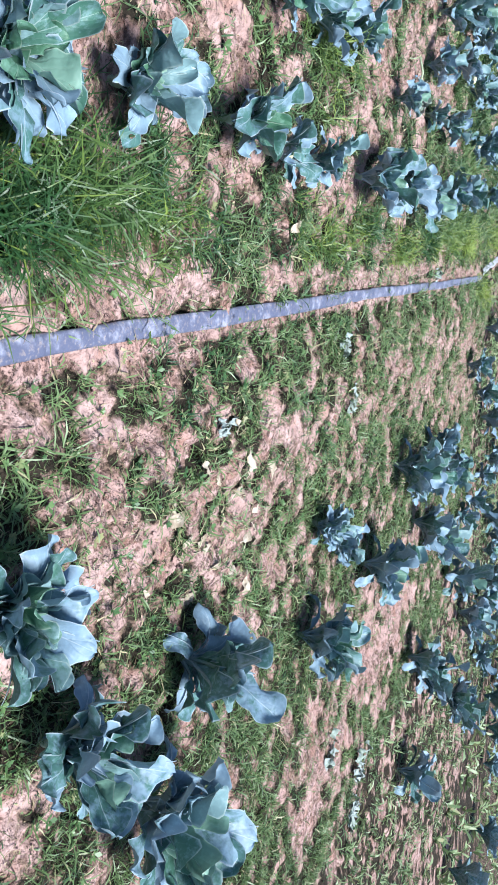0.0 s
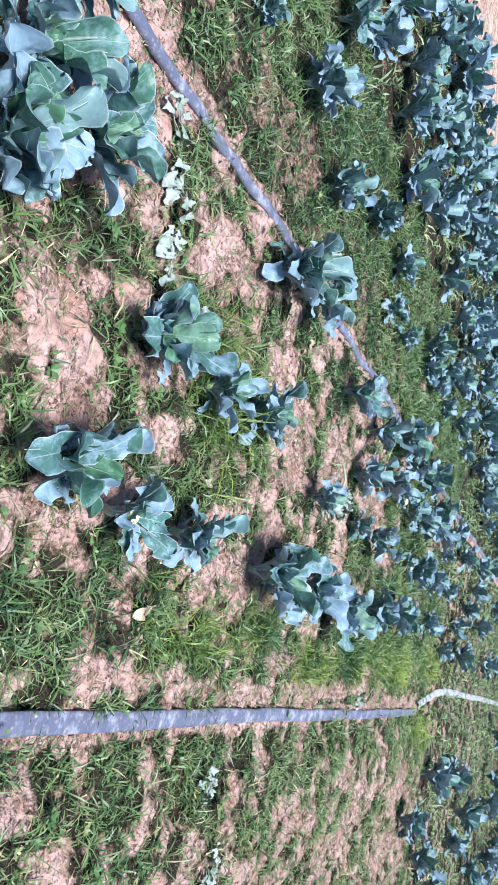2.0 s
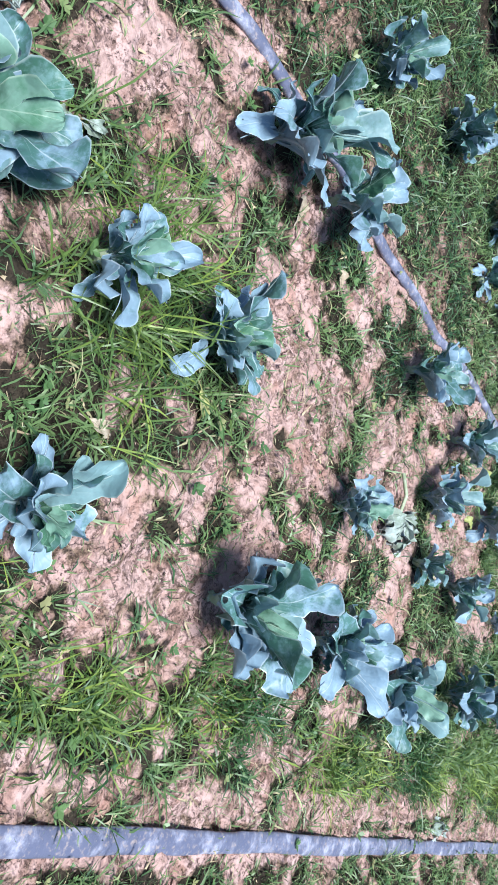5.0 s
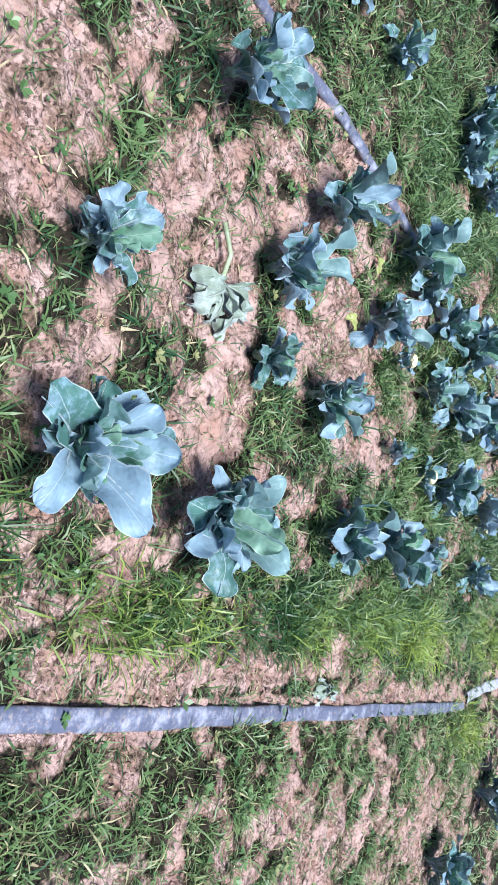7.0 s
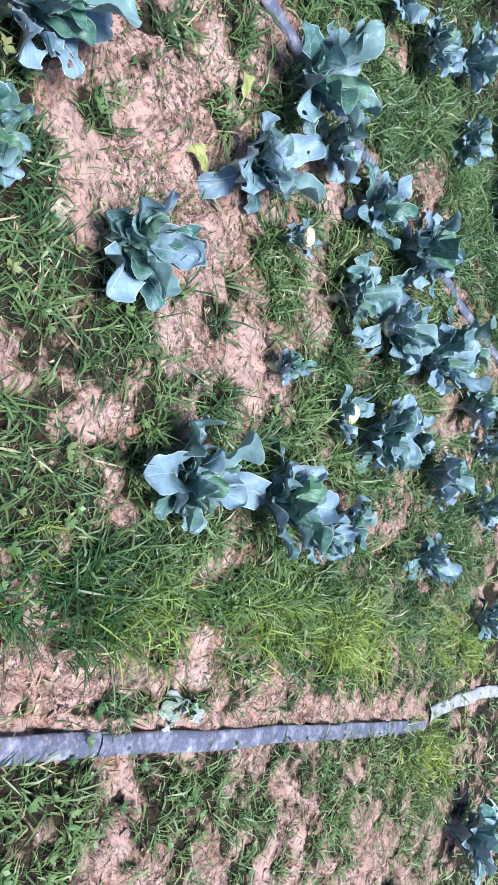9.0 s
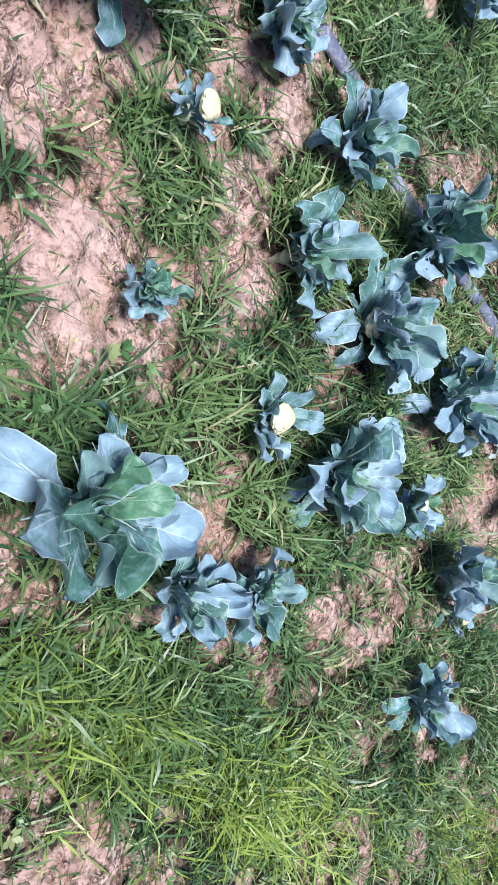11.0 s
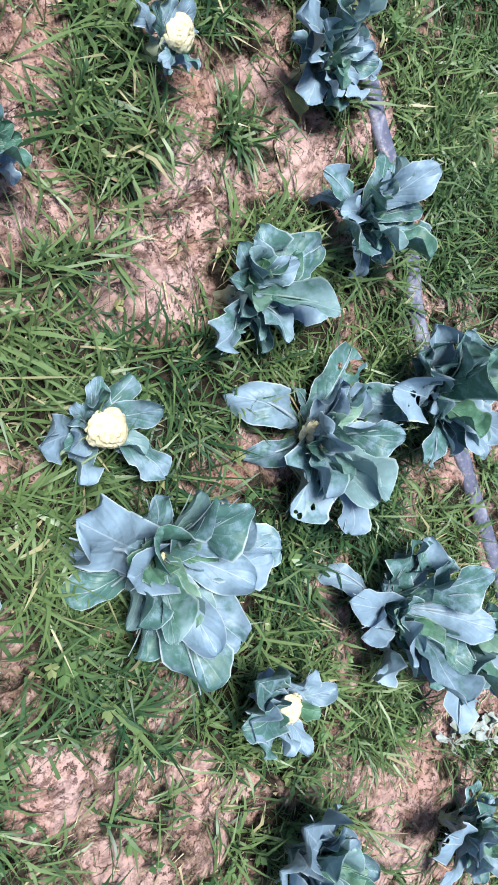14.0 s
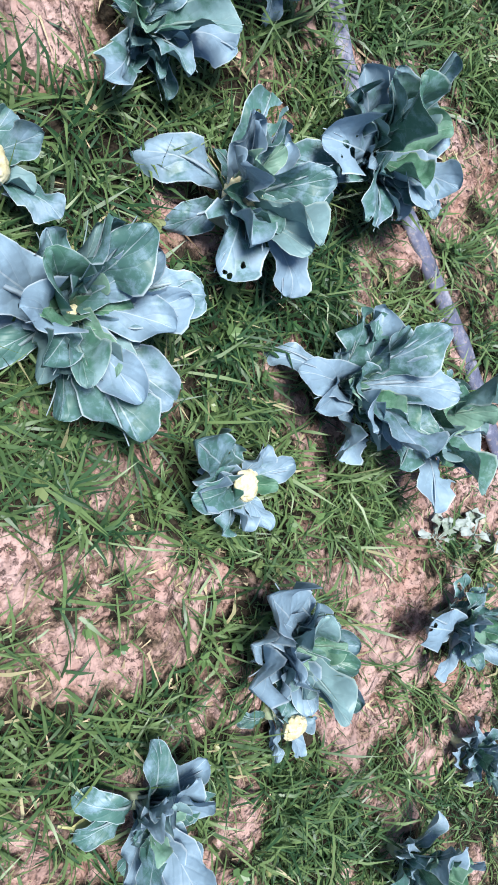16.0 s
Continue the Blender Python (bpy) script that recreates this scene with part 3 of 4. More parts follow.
def cauliflower(x, y, around, seed, curd=0.0, far=False, worn=False, hearts=7):
    """A plant whose outer leaves point and reach as listed (degrees from +x, metres)."""
    r = random.Random(seed)
    leaves = FAR_LEAVES if far else NEAR_LEAVES
    plant = new("cauliflower_plant")
    plant.matrix_world = pose(x, y, ground_height(x, y), r.uniform(-4, 4), r.uniform(-4, 4), 0)
    part("stem", STEM, plant)
    size = sum(reach for _, reach in around) / len(around)
    for azimuth, reach in around:
        reach = min(max(reach, 0.07), 0.34)
        kind = "outer" if reach > size * 0.8 else "middle"
        kind = "droop" if r.random() < (0.32 if worn else 0.1) else kind
        kind = "lacy" if worn and kind == "outer" and r.random() < 0.5 else kind
        put_leaf(plant, kind, leaves, azimuth + r.uniform(-4, 4), reach * 0.95, r.uniform(0.0, 0.03), r)
    ring = (len(around) + 4 if not far else 8) if hearts > 2 else 5
    for k in range(ring):
        put_leaf(plant, r.choice(("middle", "middle", "middle", "outer")) if hearts > 2 else "outer", leaves, 360 * (k + 0.5) / ring + seed * 71 + r.uniform(-22, 22), size * (r.uniform(0.5, 0.84) if hearts > 2 else r.uniform(0.72, 0.9)), r.uniform(0.03, 0.06), r)
    for k in range(hearts):
        upright = k >= hearts / 3
        put_leaf(plant, "inner" if upright else "middle", leaves, 137.5 * k + r.uniform(-25, 25) + seed * 40, size * (r.uniform(0.34, 0.56) if upright else r.uniform(0.42, 0.6)), r.uniform(0.04, 0.07), r, "heart_leaf", label="younger green heart leaf")
    if curd:
        part("curd", r.choice(CURDS), plant, pose(0, 0, 0.085 + curd * (0.5 if hearts > 2 else 0.9), r.uniform(-15, 15), r.uniform(-15, 15), seed * 50) @ Matrix.Diagonal((curd, curd, curd, 1)), "cream white curd")
    if curd:
        say = "cauliflower plant with a cream curd showing among leaves"
    elif worn:
        say = "ragged blue-green cauliflower plant with drooping insect-bitten leaves"
    elif size < 0.13:
        say = "small stunted blue-green cauliflower plant among weeds"
    else:
        say = "broad waxy blue-green cauliflower plant in weedy soil"
    return tagged(plant, say, "cauliflower", FIELD)


# The bed beside the far hose and the bed beside the path, plant by plant.
cauliflower(-1.18, 7.78, [(-45, 0.27), (-30, 0.19), (-125, 0.16), (-70, 0.15), (-165, 0.19), (155, 0.24), (120, 0.23), (65, 0.24), (35, 0.2), (45, 0.15), (0, 0.2)], 1, curd=0.03)
cauliflower(-1.70, 7.78, [(-45, 0.26), (-100, 0.13), (-145, 0.24), (-175, 0.17), (145, 0.21), (105, 0.15), (65, 0.25), (25, 0.23), (-10, 0.19)], 2, curd=0.052, worn=True, hearts=3)
cauliflower(-2.14, 7.86, [(-40, 0.27), (-55, 0.22), (-105, 0.21), (-150, 0.18), (175, 0.21), (140, 0.19), (100, 0.2), (60, 0.18), (25, 0.25), (-25, 0.29), (5, 0.13)], 3)
cauliflower(-1.17, 7.50, [(-20, 0.15), (-110, 0.08), (-165, 0.13), (165, 0.09), (105, 0.09), (35, 0.12), (10, 0.09), (115, 0.15)], 4, curd=0.043, hearts=0)
cauliflower(-1.66, 7.40, [(-115, 0.15), (-170, 0.21), (145, 0.21), (65, 0.12), (15, 0.2), (25, 0.1), (180, 0.09), (70, 0.15)], 5)
cauliflower(-2.05, 7.36, [(-50, 0.19), (-55, 0.13), (-145, 0.2), (170, 0.15), (105, 0.13), (15, 0.19), (70, 0.14), (-170, 0.16)], 6, worn=True)
cauliflower(-1.73, 8.30, [(-45, 0.25), (-60, 0.22), (-105, 0.2), (-155, 0.21), (155, 0.18), (120, 0.2), (65, 0.16), (25, 0.2), (-15, 0.21), (-135, 0.2)], 7)
cauliflower(-1.96, 8.55, [(-175, 0.22), (150, 0.18), (90, 0.23), (5, 0.22), (35, 0.26), (-85, 0.16), (-25, 0.18)], 8, worn=True)
cauliflower(-1.32, 8.29, [(-65, 0.24), (-80, 0.15), (-130, 0.1), (160, 0.08), (95, 0.1), (50, 0.09), (25, 0.13), (-30, 0.17), (-50, 0.15)], 9, curd=0.037, hearts=2)
cauliflower(-1.23, 8.70, [(-75, 0.26), (-120, 0.16), (165, 0.15), (115, 0.13), (40, 0.16), (-30, 0.21), (-55, 0.2), (-30, 0.13), (-165, 0.1), (75, 0.13)], 10)
cauliflower(-0.76, 8.71, [(-120, 0.19), (-180, 0.15), (140, 0.15), (115, 0.15), (75, 0.17), (15, 0.13), (-30, 0.16), (-55, 0.16), (-95, 0.11), (175, 0.09)], 11)
cauliflower(-1.78, 9.19, [(-55, 0.3), (-125, 0.17), (175, 0.15), (5, 0.18), (85, 0.17), (-40, 0.1), (120, 0.16)], 12, worn=True)
cauliflower(-0.75, 7.67, [(-85, 0.17), (-145, 0.14), (130, 0.11), (75, 0.11), (15, 0.14), (-30, 0.15), (-115, 0.1), (25, 0.1)], 13)
cauliflower(-0.65, 7.43, [(130, 0.1), (65, 0.16), (-150, 0.12), (170, 0.1), (-65, 0.14), (5, 0.12), (100, 0.18)], 14)
cauliflower(-1.18, 6.99, [(-60, 0.09), (-165, 0.07), (145, 0.07), (55, 0.08), (0, 0.08), (-95, 0.08), (100, 0.08)], 15, hearts=7)
cauliflower(-1.64, 6.88, [(-110, 0.09), (-40, 0.1), (115, 0.07), (45, 0.08)], 16, curd=0.036, hearts=0)
cauliflower(-2.10, 6.98, [(-10, 0.24), (40, 0.15), (145, 0.15), (-175, 0.1), (-25, 0.14), (-110, 0.12), (80, 0.13)], 17, curd=0.035)
cauliflower(-0.61, 4.18, [(-90, 0.25), (-135, 0.23), (155, 0.25), (125, 0.27), (85, 0.3), (70, 0.26), (50, 0.3), (-25, 0.26), (20, 0.17), (-100, 0.2)], 18)
cauliflower(-0.62, 4.85, [(-105, 0.27), (-140, 0.18), (140, 0.21), (95, 0.22), (40, 0.18), (-35, 0.24), (-80, 0.19)], 19, worn=True)
cauliflower(-0.57, 5.56, [(-70, 0.3), (-100, 0.27), (-145, 0.2), (145, 0.18), (125, 0.22), (90, 0.26), (55, 0.2), (10, 0.27), (-95, 0.18)], 20)
cauliflower(-0.66, 6.55, [(-80, 0.27), (-125, 0.23), (-160, 0.2), (140, 0.19), (95, 0.21), (45, 0.18), (5, 0.16), (-45, 0.17)], 21)
cauliflower(-0.70, 7.1, [(-100, 0.3), (-170, 0.25), (135, 0.19), (-50, 0.25), (40, 0.14), (-15, 0.21), (90, 0.22)], 22)
cauliflower(-1.18, 6.10, [(-95, 0.15), (130, 0.2), (100, 0.18), (50, 0.18), (-15, 0.2), (170, 0.09)], 23)
cauliflower(-1.71, 6.53, [(-105, 0.16), (-65, 0.24), (145, 0.22), (110, 0.18), (65, 0.17), (-20, 0.22), (-45, 0.22)], 24)
cauliflower(-2.16, 6.70, [(-75, 0.26), (-135, 0.17), (175, 0.2), (140, 0.22), (95, 0.22), (5, 0.2), (-35, 0.24)], 25)
cauliflower(-1.13, 4.73, [(-85, 0.15), (-165, 0.14), (145, 0.15), (105, 0.14), (30, 0.14), (-5, 0.12), (-105, 0.11)], 26)
cauliflower(-1.97, 5.14, [(-65, 0.2), (145, 0.19), (110, 0.17), (-10, 0.21), (35, 0.19), (-45, 0.22)], 27)
cauliflower(-1.52, 5.64, [(-60, 0.24), (-85, 0.2), (150, 0.2), (125, 0.2), (60, 0.18), (-10, 0.16)], 28)
cauliflower(-1.92, 5.84, [(-45, 0.24), (-165, 0.13), (135, 0.2), (85, 0.18), (-5, 0.17), (-70, 0.2)], 29)
cauliflower(-1.29, 3.70, [(-170, 0.18), (150, 0.17), (70, 0.18), (45, 0.2), (-40, 0.22), (-95, 0.14)], 30, worn=True)
cauliflower(-1.25, 3.27, [(-45, 0.17), (-175, 0.12), (150, 0.12), (30, 0.14), (-10, 0.14), (-15, 0.2)], 31)
cauliflower(-2.08, 3.74, [(-60, 0.26), (-120, 0.17), (165, 0.25), (140, 0.25), (100, 0.24), (35, 0.26), (-5, 0.28), (-40, 0.25)], 32)
cauliflower(-2.14, 4.14, [(170, 0.2), (115, 0.16), (5, 0.24), (-40, 0.25), (-140, 0.12), (70, 0.17)], 33)
cauliflower(-1.28, 2.81, [(-70, 0.27), (-115, 0.2), (170, 0.21), (110, 0.25), (50, 0.16), (-10, 0.22), (100, 0.24)], 34)
cauliflower(-0.69, 2.44, [(-75, 0.27), (165, 0.16), (130, 0.2), (90, 0.23), (30, 0.16), (-50, 0.19), (-105, 0.2)], 35)
cauliflower(-0.63, 3.3, [(-95, 0.22), (-175, 0.16), (125, 0.17), (70, 0.16), (30, 0.17), (-50, 0.19)], 36, worn=True)
cauliflower(-1.61, 2.15, [(-110, 0.2), (180, 0.18), (120, 0.22), (45, 0.18), (10, 0.25), (-65, 0.21), (145, 0.22)], 37)
cauliflower(-0.69, 1.69, [(-65, 0.2), (-105, 0.19), (135, 0.15), (100, 0.23), (85, 0.24), (50, 0.21), (5, 0.2), (-40, 0.22), (-155, 0.14)], 38)
cauliflower(-0.61, 2.84, [(-75, 0.2), (-115, 0.13), (130, 0.15), (75, 0.22), (0, 0.17), (35, 0.15)], 39, curd=0.037, hearts=2)
cauliflower(1.67, 2.24, [(175, 0.3), (130, 0.26), (80, 0.31), (55, 0.34), (15, 0.28), (-30, 0.28), (-70, 0.3), (-120, 0.33), (-145, 0.28)], 40, worn=True)
cauliflower(1.46, 1.28, [(175, 0.28), (-155, 0.28), (95, 0.3), (65, 0.3), (20, 0.31), (-20, 0.21), (-125, 0.28), (135, 0.25), (0, 0.3), (-100, 0.27)], 41)
cauliflower(2.36, 3.78, [(-170, 0.33), (150, 0.3), (115, 0.3), (80, 0.31), (50, 0.34), (15, 0.3), (-110, 0.34), (-125, 0.28), (-40, 0.27)], 42)

cauliflower(-1.13, 8.86, [(-100, 0.11), (170, 0.1), (95, 0.12), (20, 0.1), (-45, 0.11), (-150, 0.09)], 43, curd=0.036, hearts=0)

# The rest of the field: place and spread, bed by bed.
BEYOND_HOSE = [(-5.71, 6.42, 0.43), (-5.51, 7.11, 0.35), (-5.2, 5.49, 0.37), (-4.82, 6.02, 0.34), (-5.39, 7.51, 0.36), (-5.29, 8.19, 0.39), (-5.43, 9.02, 0.35), (-4.56, 9.8, 0.37),
               (-5.17, 10.18, 0.31), (-3.78, 3.86, 0.3), (-4.14, 4.35, 0.36), (-4.17, 5.11, 0.37), (-3.93, 5.55, 0.4), (-4.11, 6.22, 0.34), (-4.07, 7.33, 0.4), (-4.05, 8.27, 0.31),
               (-3.53, 8.84, 0.33), (-3.98, 8.88, 0.4), (-3.99, 10.17, 0.38), (-3.75, 10.86, 0.4), (-2.96, 3.01, 0.14), (-3.11, 3.61, 0.28), (-2.86, 4.16, 0.26), (-3.17, 4.9, 0.27)]
BEYOND_MORE = [(-2.87, 5.72, 0.2), (-3.27, 5.74, 0.27), (-2.83, 6.07, 0.2), (-3.25, 7.17, 0.35), (-3.0, 7.18, 0.25), (-3.03, 7.56, 0.24), (-3.31, 7.99, 0.28), (-3.04, 8.27, 0.24),
               (-3.11, 9.04, 0.33), (-3.05, 9.97, 0.29), (-3.18, 11.21, 0.41)]
MIDDLE_BEDS = [(-1.4, 1.88, 0.33), (-1.66, 1.86, 0.31), (-1.93, 1.84, 0.34), (-1.64, 9.62, 0.22), (-1.98, 10.0, 0.35), (-1.83, 11.05, 0.39), (-2.2, 14.42, 0.45), (-0.66, 1.12, 0.38), (-1.17, 5.64, 0.2), (-1.22, 9.55, 0.22),
               (-0.55, 10.24, 0.24), (-0.57, 11.7, 0.4), (-1.23, 11.86, 0.33), (-1.12, 13.42, 0.37), (-0.55, 15.46, 0.45), (-1.6, 12.6, 0.35), (-0.9, 10.9, 0.3), (-2.0, 12.9, 0.35)]
RIGHT_FIELD = [(0.79, 1.02, 0.3), (1.3, 9.47, 0.33), (0.94, 10.63, 0.44), (1.07, 12.47, 0.41), (0.76, 18.76, 0.5), (2.12, 1.79, 0.5), (1.61, 3.96, 0.26),
               (1.84, 4.23, 0.26), (2.37, 5.11, 0.43), (1.76, 6.03, 0.44), (1.99, 6.58, 0.45), (1.91, 7.3, 0.41), (2.4, 8.29, 0.41), (1.85, 10.48, 0.33), (2.38, 11.17, 0.45),
               (2.23, 13.8, 0.35), (1.87, 14.44, 0.45), (1.72, 19.2, 0.5), (2.6, 6.86, 0.39), (2.99, 7.49, 0.48), (3.0, 15.95, 0.41)]
RIGHT_MORE = [(4.21, 6.88, 0.4), (4.08, 8.89, 0.5), (4.42, 12.41, 0.55), (4.31, 15.67, 0.55), (4.64, 7.35, 0.5), (5.23, 10.15, 0.55), (5.52, 6.65, 0.5), (5.89, 8.86, 0.55),
              (6.85, 10.01, 0.55), (8.42, 19.11, 0.55), (8.51, 13.19, 0.53), (8.56, 14.77, 0.5), (8.8, 17.35, 0.55), (9.81, 9.94, 0.55), (9.64, 13.85, 0.55), (11.55, 12.98, 0.55)]


def distant_plant(seed):
    """Points, faces and leaf coordinates of a plant a metre wide, blades only."""
    r = random.Random(seed)
    points, faces, uv = [], [], []
    for k, kind in enumerate(["outer"] * 6 + ["droop"] * 1 + ["middle"] * 5 + ["inner"] * 3):
        data = r.choice(FAR_LEAVES[kind])
        reach = {"outer": 0.5, "droop": 0.45, "middle": 0.36, "inner": 0.24}[kind] * r.uniform(0.85, 1.15)
        m = pose(0, 0, 0.1, 0, 0, 137.5 * k + r.uniform(-20, 20)) @ pose(0, 0, 0, r.uniform(-8, 8), r.uniform(-14, 14), 0) @ Matrix.Scale(reach, 4)
        base = len(points)
        points += [tuple(m @ data.vertices[i].co) for i in range(40)]
        uv += [(u, v) for v in np.linspace(0, 1, 8) for u in np.linspace(-1, 1, 5)]
        faces += [[base + i for i in p.vertices] for p in data.polygons[:28]]
    return np.array(points), np.array(faces), np.array(uv)


DISTANT = [distant_plant(k) for k in range(5)]
far_away = []


def any_plant(x, y, spread_, seed):
    r = random.Random(seed * 13 + 5)
    if x > 7.5 or y > 16.5:
        far_away.append((x, y, spread_ * 1.3, seed))
        return None
    near = x > -3.4 and y < 9.9 and x < 2.6
    count = r.randint(9, 12) if spread_ > 0.25 else r.randint(7, 9)
    around = [(137.5 * k + r.uniform(-18, 18), spread_ * r.uniform(0.45, 0.66) * (1.0 if near else 0.98)) for k in range(count)]
    return cauliflower(x, y, around, seed, far=not near, worn=r.random() < 0.3, hearts=8 if near else 5)


for n, (px, py, wide) in enumerate(BEYOND_HOSE + BEYOND_MORE + MIDDLE_BEDS + RIGHT_FIELD + RIGHT_MORE):
    any_plant(px, py, wide * (1.3 if px > 0.3 else 1.12), 100 + n)

# The far rows, where plants close up into lines.
spot = random.Random(77)
for row, low, high, gap in ((-4.6, 4.6, 14, 0.42), (-5.1, 5.0, 15, 0.45), (-5.75, 5.6, 16, 0.45), (-6.2, 5.2, 17, 0.46), (-3.9, 11.2, 19, 0.5), (-3.2, 11.8, 20, 0.5), (-2.8, 12, 20, 0.6),
                            (5.0, 11.5, 24, 0.7), (5.8, 10.5, 26, 0.75), (7.0, 11, 28, 0.75), (9.4, 15, 26, 0.7), (10.6, 14, 28, 0.75), (3.4, 9.5, 26, 0.75),
                            (2.2, 19, 38, 0.8), (0.9, 20, 38, 0.8), (-0.6, 17, 38, 0.7), (-1.6, 16.5, 38, 0.7), (-2.4, 20, 38, 0.7), (-3.4, 20, 38, 0.7), (-4.6, 16, 36, 0.6), (-5.6, 17, 36, 0.6), (4.2, 22, 38, 0.9), (6.2, 26, 40, 0.9), (8.3, 24, 40, 0.9)):
    at = low
    while at < high:
        if spot.random() < 0.8:
            any_plant(row + spot.uniform(-0.16, 0.16), at, spot.uniform(0.3, 0.44) * (1.2 if row > 2 else 1.0), int(1000 + abs(row) * 97 + at * 7))
        at += gap * spot.uniform(0.8, 1.25)

points, faces, uv, base = [], [], [], 0
for x, y, wide, seed in far_away:
    shape, quads, leaf_uv = DISTANT[seed % 5]
    c, d = math.cos(seed * 1.3), math.sin(seed * 1.3)
    turned = np.stack([c * shape[:, 0] - d * shape[:, 1], d * shape[:, 0] + c * shape[:, 1], shape[:, 2]], -1) * wide
    points.append(turned + (x, y, ground_height(x, y) - 0.01))
    faces.append(quads + base)
    uv.append(leaf_uv)
    base += len(shape)
tagged(new("distant_cauliflowers", mesh_of("distant_cauliflowers", np.concatenate(points), np.concatenate(faces).tolist(), LEAF, uv=np.concatenate(uv))),
       "distant rows of blue-green cauliflower plants", "cauliflower", kind="stuff")

# Wilted plants and fallen leaves --------------------------------------------


def wilted_plant(x, y, reach, seed, stalk=0.0, turned=None, say="collapsed wilted cauliflower plant, pale grey-green on the soil"):
    r = random.Random(seed)
    plant = new("wilted_plant")
    plant.matrix_world = pose(x, y, ground_height(x, y) + 0.006, 0, 0, r.uniform(0, 360) if turned is None else turned)
    for k in range(r.randint(7, 9) if turned is None else 16):
        put_leaf(plant, "wilted" if turned is None or k % 2 else "flop", NEAR_LEAVES, r.uniform(-120, 120) if turned is None else r.uniform(-85, 85), reach * r.uniform(0.7, 1.1), r.uniform(0.015, 0.05), r, label="limp pale leaf")
    if stalk:
        curve = [(0.0, 0.0, 0.03), (-0.5 * stalk, 0.02, 0.045), (-stalk, -0.01, 0.03)]
        part("stalk", tube_mesh("stalk", curve, 0.009, STALK), plant, label="bare pale stalk")
    tagged(plant, say, "wilted plant", "wilted plants")


def tube_mesh(name, points, radius, material, around=6):
    pts = [Vector(p) for p in points]
    verts, faces = [], []
    for k, p in enumerate(pts):
        way = (pts[min(k + 1, len(pts) - 1)] - pts[max(k - 1, 0)]).normalized()
        turn = way.to_track_quat("Z", "Y")
        for i in range(around):
            a = 2 * math.pi * i / around
            verts.append(p + turn @ Vector((radius * math.cos(a), radius * math.sin(a), 0)))
    for k in range(len(pts) - 1):
        faces += [(k * around + i, k * around + (i + 1) % around, (k + 1) * around + (i + 1) % around, (k + 1) * around + i) for i in range(around)]
    faces += [tuple(range(around))[::-1], tuple(range((len(pts) - 1) * around, len(pts) * around))]
    return mesh_of(name, verts, faces, material)


wilted_plant(-1.3, 5.33, 0.16, 1, stalk=0.2, turned=15, say="uprooted wilted cauliflower plant with a bare stalk")
for n, (px, py, reach) in enumerate([(0.42, 4.19, 0.1), (0.83, 4.35, 0.12), (0.58, 2.48, 0.1), (-1.85, 2.77, 0.13), (-1.6, 2.84, 0.12), (-2.05, 2.62, 0.1), (3.65, 4.41, 0.2), (4.3, 5.09, 0.2), (4.7, 4.87, 0.22),
                                     (-1.87, 8.93, 0.08), (-2.02, 9.04, 0.09), (0.03, 7.03, 0.13), (-1.52, 3.08, 0.09), (-2.1, 9.2, 0.1)]):
    wilted_plant(px, py, reach, 20 + n)


def dead_leaf_mesh(seed):
    me = leaf_mesh("dead_leaf", 8 + 4 * seed, -14, 0.3 - 0.2 * seed, 0.4, 200 + seed, DEAD, 9, 3, 0.7)
    return me


DEAD_LEAVES = [dead_leaf_mesh(k) for k in range(4)]
r = random.Random(5)
for px, py in ((0.74, 2.71), (1.0, 2.59), (1.12, 2.95), (1.16, 2.3), (1.19, 2.61), (1.14, 1.89), (0.9, 2.2), (1.3, 2.45), (0.88, 4.5), (-1.21, 5.96), (-1.03, 6.66), (-0.88, 3.39), (-0.33, 3.31), (-2.06, 8.96),
               (-1.92, 4.0), (-1.86, 8.8), (-1.88, 4.39), (1.05, 2.45), (0.66, 2.6), (-0.3, 8.1), (1.28, 2.75), (0.96, 2.78), (0.8, 2.45), (1.35, 2.2), (1.22, 2.9), (0.7, 2.9), (1.05, 3.1), (1.4, 2.6), (0.92, 2.0), (1.1, 2.15), (0.78, 2.3), (1.5, 2.9), (0.6, 2.75), (1.18, 2.48)):
    ob = new("dead_leaf", r.choice(DEAD_LEAVES))
    size = r.uniform(0.08, 0.15)
    ob.matrix_world = pose(px, py, ground_height(px, py) + 0.012, r.uniform(-8, 8), r.uniform(-20, 20), r.uniform(0, 360)) @ Matrix.Diagonal((size, size, size, 1))
    tagged(ob, "dry curled buff leaf lying on the soil", "dead leaf", "fallen leaves")

# Yellowing leaves under some of the plants lie apart on the ground.
for px, py, turn_ in ((-1.16, 3.74, -60), (-1.98, 6.98, 20), (-1.58, 6.42, 150), (-1.88, 6.46, 100), (-0.62, 8.62, 40)):
    ob = new("yellow_leaf", NEAR_LEAVES["yellow"][0])
    ob.matrix_world = pose(px, py, ground_height(px, py) + 0.03, 0, 0, turn_) @ Matrix.Diagonal((0.12, 0.12, 0.12, 1))
    tagged(ob, "yellowing cauliflower leaf on the ground under its plant", "leaf", "fallen leaves")

